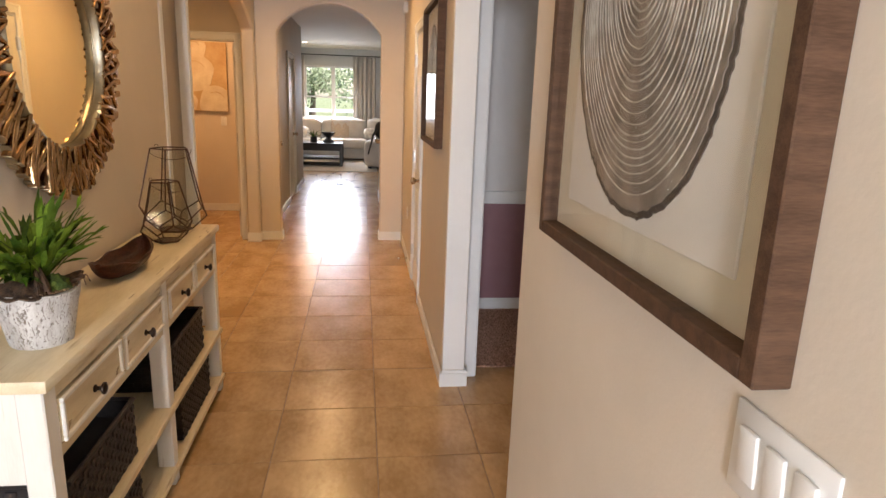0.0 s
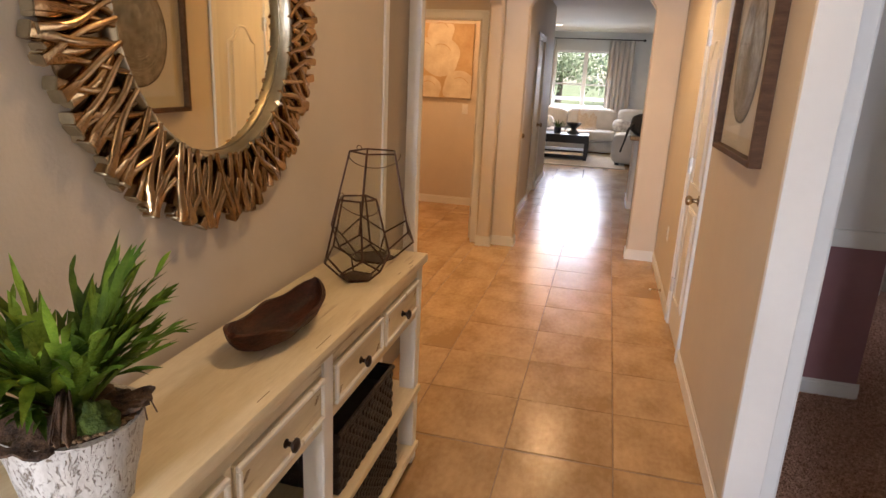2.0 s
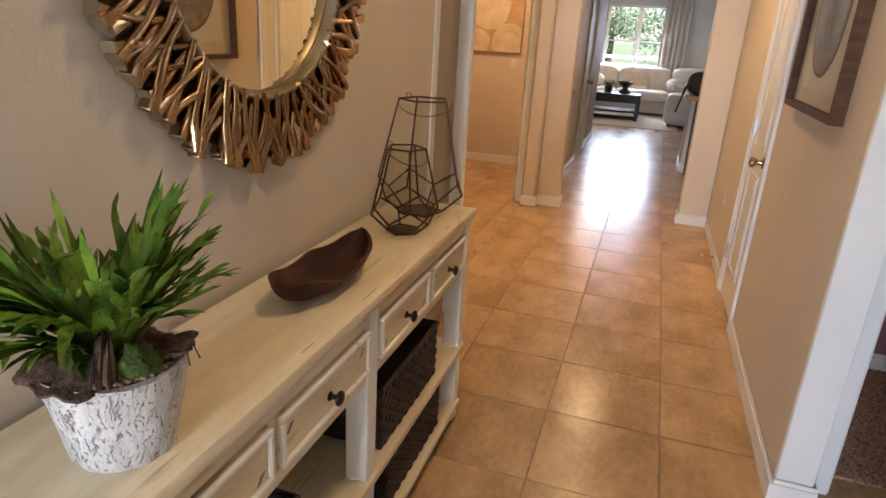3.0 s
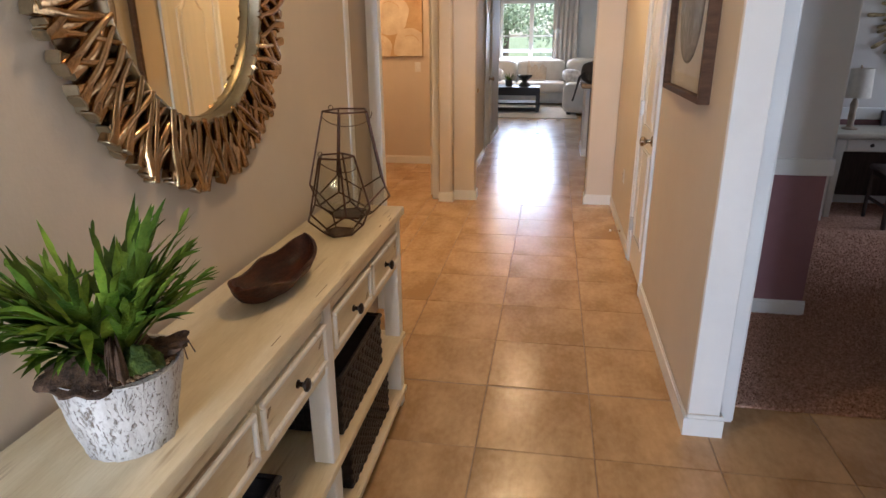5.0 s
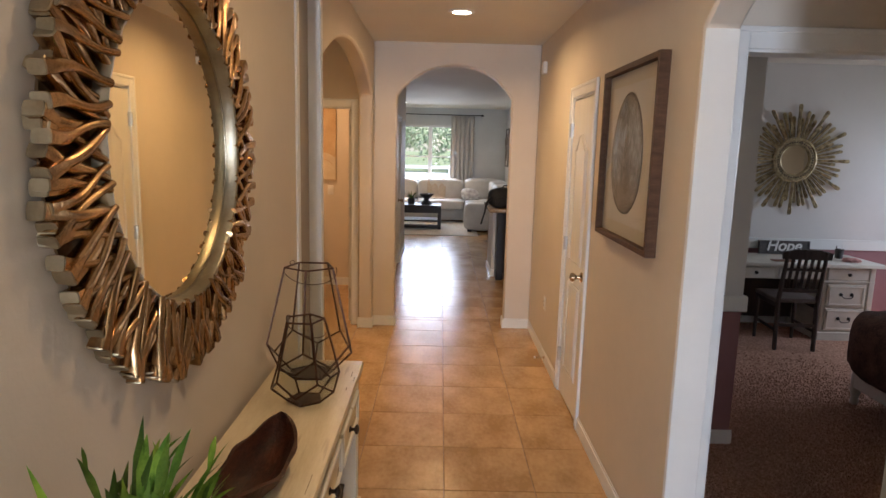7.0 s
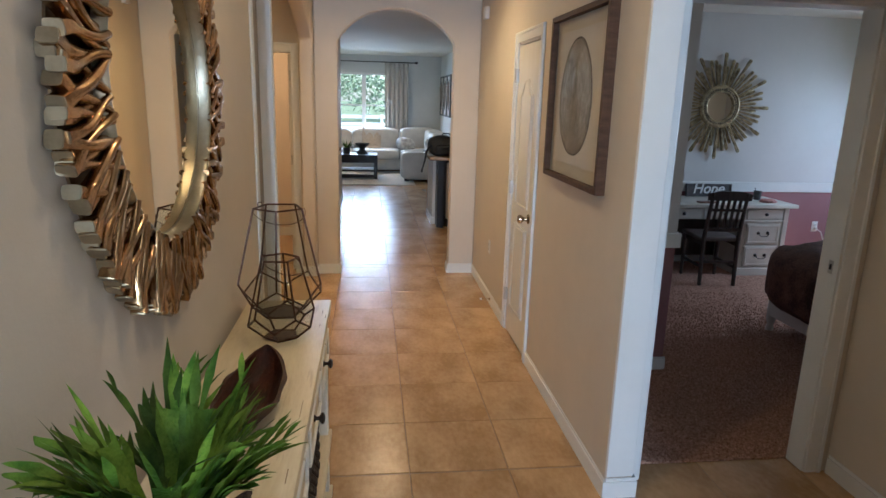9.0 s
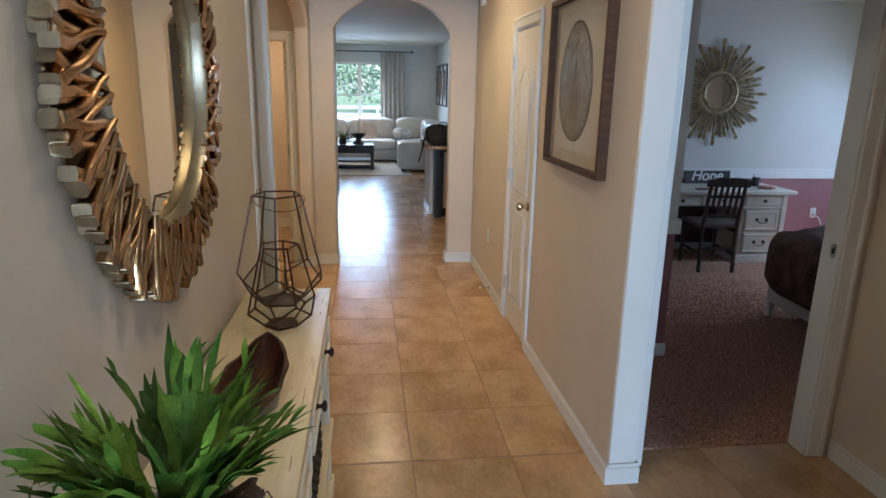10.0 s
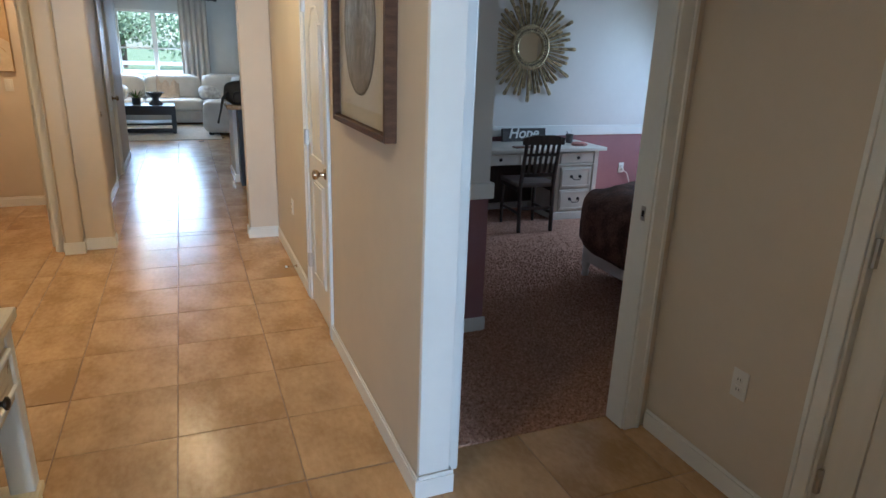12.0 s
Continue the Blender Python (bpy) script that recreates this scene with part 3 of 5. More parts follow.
door_leaf(pose(1.44, 6.615, 0.008, 0, 0, -18), 0.76, "open white two-panel door in the bedroom")

# windows


def window(name, m, w, h, label, mull=True):
    """Local: x across, z up, glass in the plane y=0, centred on x."""
    ob = thing(name, m, label, "window")
    ob["kind"] = "structure"
    f = 0.045
    part("window_frame", box(-w / 2, -w / 2 + f, -0.03, 0.03, 0, h, 0.004), TRIM, ob)
    part("window_frame", box(w / 2 - f, w / 2, -0.03, 0.03, 0, h, 0.004), TRIM, ob)
    part("window_frame", box(-w / 2 + f, w / 2 - f, -0.03, 0.03, h - f, h, 0.004), TRIM, ob)
    part("window_frame", box(-w / 2 + f, w / 2 - f, -0.03, 0.03, 0, f, 0.004), TRIM, ob)
    if mull:
        part("mullion", box(-0.045, 0.045, -0.035, 0.035, f, h - f, 0.004), TRIM, ob)
        for s in (-1, 1):
            a, b = sorted((s * 0.045, s * (w / 2 - f)))
            part("meeting_rail", box(a, b, -0.025, 0.025, h * 0.43, h * 0.43 + 0.035, 0.003), TRIM, ob)
            for z0, z1 in ((f, h * 0.43), (h * 0.43 + 0.035, h - f)):
                p = part("pane", box(a, b, -0.003, 0.003, z0, z1), PANE, ob)
                p.visible_shadow = False
    else:
        p = part("pane", box(-w / 2 + f, w / 2 - f, -0.003, 0.003, f, h - f), PANE, ob)
        p.visible_shadow = False
    part("window_sill", box(-w / 2 - 0.02, w / 2 + 0.02, -0.10, -0.03, -0.025, 0.0, 0.004), TRIM, ob)
    return ob


window("window_living", pose(-0.68, 16.27, 0.87), 1.40, 1.34, "white framed double window looking onto trees")
window("window_bedroom", pose(5.36, 5.90, 0.85, 0, 0, -90), 1.20, 1.30, "white framed bedroom window")
window("window_entry", pose(-0.55, BACK - 0.08, 0.35, 0, 0, 180), 0.90, 1.77, "glazed entry panel", False)
window("window_side", pose(LX - 0.08, -1.7, 0.30, 0, 0, 90), 1.40, 1.80, "glazed side panel of the entry", False)
window("window_patio", pose(-4.66, 14.0, 0.02, 0, 0, 90), 2.30, 2.18, "glazed patio door", False)

# ---- lamps and small fixtures ----


def downlight(x, y):
    ob = thing("recessed_light", (x, y, CEIL), "lit round recessed ceiling light with white trim ring", "ceiling light", "recessed lights")
    part("trim_ring", lathe([(0.062, -0.002), (0.064, -0.008), (0.085, -0.008), (0.092, -0.003), (0.092, 0.0), (0.062, 0.0)], 32, None, False), PLASTIC, ob)
    part("lens", lathe([(0.0, -0.003), (0.061, -0.003), (0.061, 0.004), (0.0, 0.004)], 32, None, False), LAMPGLOW, ob)


for x, y in HALL_LAMPS:
    downlight(x, y)
downlight(-1.22, 14.5)
downlight(-0.38, 7.5)


def outlet(name, m, label, slots=True, gangs=1):
    """Local: plate in the xz plane, standing proud towards -y."""
    ob = thing(name, m, label, "outlet" if slots else "switch")
    w = 0.035 + 0.023 * (gangs - 1)
    part("plate", box(-w, w, -0.006, 0, -0.057, 0.057, 0.003, 2), PLASTIC, ob)
    for g in range(gangs):
        cx = (g - (gangs - 1) / 2) * 0.046
        if slots:
            for z in (-0.02, 0.02):
                part("socket", box(cx - 0.017, cx + 0.017, -0.009, -0.005, z - 0.014, z + 0.014, 0.003, 2), PLASTIC, ob)
                bm = box(cx - 0.007, cx - 0.0045, -0.0098, -0.0088, z - 0.004, z + 0.006)
                put_box(bm, cx + 0.0045, cx + 0.007, -0.0098, -0.0088, z - 0.004, z + 0.006)
                part("slots", bm, BLACK, ob)
        else:
            part("rocker", box(cx - 0.016, cx + 0.016, -0.011, -0.004, -0.033, 0.033, 0.003, 2, pose(0, 0, 0, 4, 0, 0)), PLASTIC, ob)
    return ob


outlet("light_switch", pose(RX, 0.492, 1.172, 0, 0, -90), "white three-gang rocker switch on beige wall", False, 3)
outlet("wall_outlet", pose(RX, 5.89, 0.457, 0, 0, -90), "white duplex outlet on hall wall")
outlet("wall_outlet", pose(1.60, 2.77, 0.455, 0, 0, -90), "white duplex outlet on alcove wall")
outlet("wall_outlet", pose(4.35, BW, 0.40), "white duplex outlet on mauve wall")
outlet("light_switch", pose(-1.73, 8.42, 1.16), "white rocker switch under the painting", False)
al = thing("wall_alarm", pose(RX, 6.39, 2.385, 0, 0, -90), "small white plastic alarm box high on hall wall", "alarm")
part("housing", box(-0.045, 0.045, -0.04, 0, -0.05, 0.05, 0.01, 2), PLASTIC, al)
part("grille", box(-0.025, 0.025, -0.043, -0.039, -0.02, 0.02, 0.002), TRIM, al)
ds = thing("door_stop", pose(RX - BB, 5.72, 0.05, 0, 0, -90), "spring door stop with rubber tip on baseboard", "door stop")
part("rosette", lathe([(0.0, 0), (0.012, 0), (0.008, 0.008), (0, 0.008)], 12, pose(0, 0, 0, 90, 0, 0), False), NICKEL, ds)
part("spring", tube([(0.005 * math.cos(a * 0.9), -0.008 - a * 0.0011, 0.005 * math.sin(a * 0.9)) for a in range(62)], 0.0014, 5), NICKEL, ds)
part("rubber_tip", lathe([(0.0, 0), (0.008, 0), (0.008, 0.012), (0, 0.014)], 12, pose(0, -0.07, 0, 90, 0, 0), False), PLASTIC, ds)
for y, z in ((3.27, 0.99),):
    lp = thing("strike_plate", pose(1.477, y, z), "steel latch strike plate in door jamb", "latch")
    part("plate", box(-0.0015, 0.0, -0.014, 0.014, -0.03, 0.03, 0.0005), STEEL, lp)
    part("latch_hole", box(-0.003, -0.0012, -0.006, 0.006, -0.012, 0.012), BLACK, lp)

# ---- console table ----
con = thing("console_table", (0, 0, 0), "long cream distressed wooden console table with drawers and shelves", "console table")
con.location = (LX, 2.283, 0)
CX0, CX1 = 0.032, 0.342        # back and front from the wall
CY = 0.903                     # half length


def cp(name, bm, m, parent=con, label=""):
    return part(name, bm, m, parent, label)


cp("tabletop", box(CX0, CX1 + 0.004, -CY, CY, 0.856, 0.888, 0.004, 2), CREAM)
LEGS = (-CY + 0.045, 0.03, CY - 0.045)
for y in LEGS:
    for x0, x1 in ((CX1 - 0.075, CX1 - 0.012), (CX0 + 0.006, CX0 + 0.06)):
        bm = box(x0, x1, y - 0.032, y + 0.032, 0, 0.855, 0.004)
        for v in bm.verts:
            k = (0.855 - v.co.z) / 0.855
            v.co.y = y + (v.co.y - y) * (1 - 0.18 * k)
        cp("leg", bm, CREAMWHITE)
F = CX1 - 0.012                # front plane
cp("apron_back", box(CX0 + 0.01, CX0 + 0.025, -CY + 0.08, CY - 0.08, 0.655, 0.855, 0.002), CREAMWHITE)
for s in (-1, 1):
    y = s * (CY - 0.045)
    cp("side_panel", box(CX0 + 0.06, CX1 - 0.075, y - 0.012, y + 0.012, 0.60, 0.855, 0.002), CREAMWHITE)
for a, b in ((LEGS[0] + 0.032, LEGS[1] - 0.032), (LEGS[1] + 0.032, LEGS[2] - 0.032)):
    cp("apron_rail", box(F - 0.03, F - 0.004, a, b, 0.808, 0.855, 0.002), CREAM)
    cp("apron_rail", box(F - 0.03, F - 0.004, a, b, 0.648, 0.682, 0.002), CREAM)
    mid = (a + b) / 2
    cp("drawer_divider", box(F - 0.03, F - 0.004, mid - 0.012, mid + 0.012, 0.682, 0.808, 0.002), CREAM)
    cp("case_bottom", box(CX0 + 0.03, F - 0.035, a, b, 0.652, 0.664), CREAM)
    for d0, d1 in ((a + 0.004, mid - 0.014), (mid + 0.014, b - 0.004)):
        dr = cp("drawer", box(F - 0.03, F + 0.002, d0, d1, 0.686, 0.804, 0.003), CREAM, con, "raised-edge drawer front with worn corners")
        rim = 0.014
        for q in ((d0, d1, 0.79, 0.804), (d0, d1, 0.686, 0.70), (d0, d0 + rim, 0.70, 0.79), (d1 - rim, d1, 0.70, 0.79)):
            part("rim", box(F, F + 0.011, q[0], q[1], q[2], q[3], 0.003), CREAMWHITE, dr)
        for yy in (d0 + 0.022, d1 - 0.05):
            for i in range(5):
                zz = 0.705 + 0.004 * i + (0.045 if yy > mid else 0)
                part("wear_mark", box(F + 0.0018, F + 0.0032, yy + 0.003 * i, yy + 0.012 + 0.004 * i, zz, zz + 0.0015), WORN, dr)
        kb = lathe([(0.0, 0), (0.011, 0), (0.011, 0.003), (0.006, 0.006), (0.006, 0.014), (0.012, 0.019), (0.0175, 0.023), (0.017, 0.028), (0.010, 0.032), (0, 0.033)], 18, pose(F + 0.002, (d0 + d1) / 2, 0.735, 0, 90, 0), False)
        part("knob", kb, KNOB, dr, "dark bronze round knob")
for z in (0.343, 0.085):
    cp("shelf", box(CX0 + 0.01, F + 0.012, -CY + 0.02, CY - 0.02, z - 0.026, z, 0.003), CREAM)
for i in range(7):
    yy, xx = random.uniform(-CY + 0.02, CY - 0.02), random.choice((CX1 - 0.006, CX1 - 0.02, random.uniform(0.06, 0.3)))
    ln = random.uniform(0.02, 0.09)
    cp("scuff", box(xx, xx + random.uniform(0.001, 0.003), yy, min(yy + ln, CY - 0.01), 0.8875, 0.8886), WORN)

# wicker baskets


def basket(y0, y1, z, h):
    ob = thing("storage_basket", (LX + 0.187, (y0 + y1) / 2, z), "dark brown woven storage basket on console shelf", "basket", "baskets under the console")
    L, W = (y1 - y0) / 2, 0.125
    bm = box(-W, W, -L, L, 0.0, 0.012, 0.004)
    for a in ((-W, -W + 0.01, -L, L), (W - 0.01, W, -L, L), (-W + 0.01, W - 0.01, -L, -L + 0.01), (-W + 0.01, W - 0.01, L - 0.01, L)):
        put_box(bm, a[0], a[1], a[2], a[3], 0.012, h)
    part("body", bm, WICKER, ob)
    rng = random.Random(int(y0 * 100))
    wv = bmesh.new()
    rows = 9
    for k in range(rows):
        za = 0.006 + k * (h - 0.02) / rows
        zb = za + (h - 0.02) / rows - 0.002
        n = int(2 * L / 0.026)
        for i in range(n):
            ya = -L + i * 2 * L / n
            if (i + k) % 2:
                put_box(wv, W - 0.001, W + 0.0035 + rng.random() * 0.002, ya, ya + 2 * L / n - 0.002, za, zb, 0.0015)
        for i in range(8):
            xa = -W + i * W / 4
            if (i + k) % 2:
                for s in (-1, 1):
                    e0, e1 = sorted((s * (L - 0.001), s * (L + 0.004 + rng.random() * 0.002)))
                    put_box(wv, xa, xa + W / 4 - 0.002, e0, e1, za, zb, 0.0015)
    part("weave", wv, WICKER, ob)
    part("rim", tube([(W, -L, h), (W, L, h), (-W, L, h), (-W, -L, h)], 0.009, 8, True), WICKER, ob)
    part("handle", tube([(W * 0.3, L, h), (W * 0.3, L + 0.006, h + 0.045), (-W * 0.3, L + 0.006, h + 0.045), (-W * 0.3, L, h)], 0.006, 8), WICKER, ob)
    part("lining", box(-W + 0.012, W - 0.012, -L + 0.012, L - 0.012, h * 0.7, h * 0.72), FABRIC, ob)


basket(2.42, 2.89, 0.343, 0.20)
basket(2.48, 2.96, 0.085, 0.19)
basket(1.50, 1.97, 0.343, 0.20)
basket(1.52, 1.98, 0.085, 0.19)

# ---- round mirror with a frame of crossed bronze sticks ----
MC = Vector((LM, 2.330, 1.677))
mir = thing("wall_mirror", pose(*MC, 0, 90, 0), "large round mirror framed by crisscrossed bronze sticks", "mirror")
part("mirror_glass", lathe([(0.0, 0.012), (0.336, 0.012), (0.336, 0.004), (0.0, 0.004)], 96, None, False), MIRROR, mir, "aged mirror glass")
# backing coloured as the shade seen between the sticks
part("backing", lathe([(0.338, 0.001), (0.470, 0.001), (0.470, 0.006), (0.40, 0.014), (0.355, 0.020), (0.338, 0.020)], 96, None, False), SHADEBRONZE, mir)
rimp = lathe([(0.3305, 0.0125), (0.3310, 0.0150), (0.3340, 0.0155), (0.3345, 0.022), (0.3365, 0.036), (0.3400, 0.043), (0.3470, 0.045), (0.3540, 0.036), (0.3560, 0.014)], 120, None, False)
for v in rimp.verts:
    a = math.atan2(v.co.y, v.co.x)
    if v.co.z > 0.03:
        v.co.xy *= 1 + 0.003 * math.sin(61 * a) + 0.005 * noise.noise(Vector((math.cos(a) * 14, math.sin(a) * 14, 0)))
part("inner_rim", rimp, SILVERRIM, mir, "champagne hammered inner rim")


def stick(a, tilt, r0, r1, z0, z1, w, rng):
    """A wavy rounded stick from radius r0 to r1, leaning sideways and swelling to a blunt tip; returns the body and the tip meshes."""
    n, k = 10, 10
    ph, ph2 = rng.random() * 6.28, rng.random() * 6.28
    wave = rng.uniform(0.003, 0.0075)
    b0, b1 = a - 0.45 * tilt, a + 0.55 * tilt
    p0, p1 = Vector((r0 * math.cos(b0), r0 * math.sin(b0), z0)), Vector((r1 * math.cos(b1), r1 * math.sin(b1), z1))
    across = Vector((p0.y - p1.y, p1.x - p0.x, 0)).normalized()
    hump = rng.uniform(-0.004, 0.006)
    pts = []
    for i in range(n + 1):
        f = i / n
        pts.append(p0.lerp(p1, f) + across * wave * math.sin(ph + f * 5.5) + Vector((0, 0, hump * math.sin(math.pi * f) + 0.002 * math.sin(ph2 + 7 * f))))
    rings = []
    for i, p in enumerate(pts):
        f = i / n
        d = (pts[min(i + 1, n)] - pts[max(i - 1, 0)]).normalized()
        s = Vector((-d.y, d.x, 0)).normalized()
        u = d.cross(s)
        ww = w * (0.58 + 0.42 * f ** 1.4) * (1 + 0.10 * math.sin(ph2 + 9 * f))
        hh = 0.0085 + 0.0075 * f ** 1.2
        sq = 0.95 - 0.60 * f ** 2
        ring = []
        for q in range(k):
            t = 2 * math.pi * (q + 0.5) / k
            c, e = math.cos(t), math.sin(t)
            ring.append(p + s * ww * math.copysign(abs(c) ** sq, c) + u * hh * math.copysign(abs(e) ** sq, e))
        rings.append(ring)
    bm, tip = bmesh.new(), bmesh.new()
    vs = [[bm.verts.new(v) for v in r] for r in rings]
    for A, B in zip(vs, vs[1:]):
        for j in range(k):
            bm.faces.new((A[j], A[(j + 1) % k], B[(j + 1) % k], B[j]))
    bm.faces.new(vs[0])
    d = (pts[-1] - pts[-2]).normalized() * 0.003
    mid = sum(rings[-1], Vector()) / k
    t0 = [tip.verts.new(v) for v in rings[-1]]
    t1 = [tip.verts.new(mid + (v - mid) * 0.95 + d) for v in rings[-1]]
    for j in range(k):
        tip.faces.new((t0[j], t0[(j + 1) % k], t1[(j + 1) % k], t1[j]))
    tip.faces.new(t1)
    tip.faces.new(t0)
    return bm, tip


rng = random.Random(5)
STICKS = 58
for lean in (-0.22, 0.22):
    for i in range(STICKS):
        a = 2 * math.pi * (i + 0.5 * (lean > 0)) / STICKS + rng.uniform(-0.03, 0.03)
        layer = 0.004 if lean > 0 else -0.001
        b, t = stick(a, lean * rng.uniform(0.30, 1.10), 0.344 + rng.uniform(-0.004, 0.003), 0.509 + rng.uniform(-0.011, 0.009), 0.038 + layer, 0.024 + layer + rng.uniform(-0.003, 0.003), rng.uniform(0.0105, 0.0148), rng)
        st = part("stick", b, BRONZE, mir, "", 50)
        part("gold_tip", t, GOLDTIP, st)
for i in range(STICKS):
    a = 2 * math.pi * (i + 0.25) / STICKS + rng.uniform(-0.03, 0.03)
    b, t = stick(a, rng.uniform(-0.09, 0.09), 0.348, 0.494 + rng.uniform(-0.012, 0.010), 0.028, 0.019, rng.uniform(0.0115, 0.0150), rng)
    st = part("stick", b, BRONZE, mir, "", 50)
    part("gold_tip", t, GOLDTIP, st)

# ---- two geometric lanterns ----


def lantern(x, y, s, h, turn, label, ring):
    ob = thing("geometric_lantern", pose(x, y, 0.888, 0, 0, turn), label, "lantern", "lanterns on the console")
    rb, ru, rw, rt = 0.062 * s, 0.115 * s, 0.118 * s, 0.068 * s
    zu, zw = 0.052 * s, 0.098 * s

    def p(r, k, z):
        a = 2 * math.pi * k / 5
        return Vector((r * math.cos(a), r * math.sin(a), z))
    B = [p(rb, k, 0.006) for k in range(5)]
    U = [p(ru, k, zu) for k in range(5)]
    W = [p(rw, k + 0.5, zw) for k in range(5)]
    Tp = [p(rt, k + 0.5, h) for k in range(5)]
    edges = []
    for k in range(5):
        j = (k + 1) % 5
        edges += [(B[k], B[j]), (B[k], U[k]), (U[k], W[k]), (W[k], U[j]), (W[k], Tp[k]), (Tp[k], Tp[j])]
    for a, b in edges:
        part("came", tube([a, b], 0.0034, 6), BLACKLEAD, ob)
    def pane(vs):
        bm = bmesh.new()
        c = sum(vs, Vector()) / len(vs)
        nrm = (vs[1] - vs[0]).cross(vs[2] - vs[0]).normalized() * 0.0008
        f0 = [bm.verts.new(v + (c - v) * 0.02 + nrm) for v in vs]
        f1 = [bm.verts.new(v + (c - v) * 0.02 - nrm) for v in vs]
        bm.faces.new(f0)
        bm.faces.new(f1[::-1])
        for i in range(len(vs)):
            j = (i + 1) % len(vs)
            bm.faces.new((f0[i], f0[j], f1[j], f1[i]))
        part("pane", bm, LANTERNGLASS, ob)
    for k in range(5):
        j = (k + 1) % 5
        pane([B[k], B[j], U[j], W[k], U[k]])
        if k != 1:
            pane([U[j], W[k], Tp[k], Tp[j], W[j]])
    bm = prism([(v.x * 0.97, v.y * 0.97) for v in B], 0.0, 0.006, "z")
    part("base_plate", bm, BLACKLEAD, ob)
    if ring:
        pts = []
        for i in range(25):
            a = math.pi * i / 24
            pts.append((rt * 1.05 * math.cos(a), -rt * 1.25 * math.sin(a), h - 0.006 - 0.035 * math.sin(a)))
        part("bail_handle", tube(pts, 0.0016, 5), BLACKLEAD, ob)
    part("eyelet", tube([(rt * 0.8 * math.cos(2.5) + 0.008 * math.cos(q), rt * 0.8 * math.sin(2.5), h + 0.008 + 0.008 * math.sin(q)) for q in [i * 0.52 for i in range(12)]], 0.0015, 5, True), BLACKLEAD, ob)


lantern(-0.862, 3.035, 1.27, 0.390, 20, "tall open geometric lantern of dark metal and glass", True)
lantern(-0.832, 2.80, 0.91, 0.268, 50, "small geometric lantern of dark metal and glass", True)

# ---- carved bowl ----
bw = thing("dough_bowl", pose(-0.840, 2.300, 0.888, 0, 0, -4), "dark reddish hand-carved wooden dough bowl", "bowl")


def hull(f):
    """f from -1 to 1 along the bowl; the rim sweeps up to pointed ends."""
    w = 0.080 * max(0.0, 1 - abs(f) ** 2.6) ** 0.66
    z = 0.054 + (0.040 if f > 0 else 0.024) * abs(f) ** 2.2 + (0.006 * math.sin(7 * f))
    return w, z


bm = bmesh.new()
n, q = 26, 10
outer, inner = [], []
for i in range(n + 1):
    f = -0.985 + 1.97 * i / n
    w, z = hull(f)
    ro, ri = [], []
    bot = 0.040 * abs(f) ** 3.0 + (z - 0.044) * abs(f / 0.985) ** 14
    for k in range(q + 1):
        t = -1 + 2 * k / q
        prof = abs(t) ** 3.0
        jag = 0.0022 * math.sin(11 * f + 5 * t)
        ro.append(bm.verts.new((t * w * (0.93 + 0.07 * prof) + jag, 0.195 * f, bot + (z - bot) * prof)))
        ri.append(bm.verts.new((t * w * 0.86, 0.195 * f * 0.965, bot + 0.012 + (z - bot - 0.010) * prof)))
    outer.append(ro)
    inner.append(ri)
for g in (outer, inner):
    for a, b in zip(g, g[1:]):
        for k in range(q):
            bm.faces.new((a[k], a[k + 1], b[k + 1], b[k]))
for a, b, c, d in zip(outer, outer[1:], inner, inner[1:]):
    for k in (0, q):
        bm.faces.new((a[k], b[k], d[k], c[k]))
for o, i_ in ((outer[0], inner[0]), (outer[-1], inner[-1])):
    for k in range(q):
        bm.faces.new((o[k], o[k + 1], i_[k + 1], i_[k]))
part("bowl_body", bm, DARKWOOD, bw)

# ---- potted plant ----
PC = (-0.818, 1.640, 0.888)
pl = thing("potted_plant", PC, "green artificial staghorn plant in whitewashed bark pot", "potted plant")
bm = bmesh.new()
rng = random.Random(11)
nn, zz = 56, 18
rings = []
for k in range(zz + 1):
    f = k / zz
    row = []
    for i in range(nn):
        a = 2 * math.pi * i / nn
        crack = 0.0032 * noise.noise(Vector((math.cos(a) * 5, math.sin(a) * 5, f * 2.2))) + 0.0028 * noise.noise(Vector((math.cos(a) * 16, math.sin(a) * 16, f * 4)))
        r = 0.073 + 0.029 * f + crack
        row.append(bm.verts.new((r * math.cos(a), r * math.sin(a), 0.148 * f + (0.004 * math.sin(3 * a) if k == zz else 0))))
    rings.append(row)
inn = [bm.verts.new(((0.090) * math.cos(2 * math.pi * i / nn), 0.090 * math.sin(2 * math.pi * i / nn), 0.145)) for i in range(nn)]
low = [bm.verts.new(((0.084) * math.cos(2 * math.pi * i / nn), 0.084 * math.sin(2 * math.pi * i / nn), 0.105)) for i in range(nn)]
for A, B in list(zip(rings, rings[1:])) + [(rings[-1], inn), (inn, low)]:
    for i in range(nn):
        bm.faces.new((A[i], A[(i + 1) % nn], B[(i + 1) % nn], B[i]))
bm.faces.new(rings[0][::-1])
bm.faces.new(low)
part("pot", bm, BARK, pl, "tapered pot of whitewashed bark", 60)


def lump(x, y, z, r, sx, sy, sz, seed, m, name):
    bm = bmesh.new()
    bmesh.ops.create_icosphere(bm, subdivisions=3, radius=r)
    for v in bm.verts:
        k = 1 + 0.45 * noise.noise(v.co * (2.2 / r) + Vector((seed, 0, 0))) + 0.25 * noise.noise(v.co * (6 / r) + Vector((0, seed, 0)))
        v.co = Vector((v.co.x * sx * k + x, v.co.y * sy * k + y, v.co.z * sz * k + z))
    part(name, bm, m, pl, "", 70)


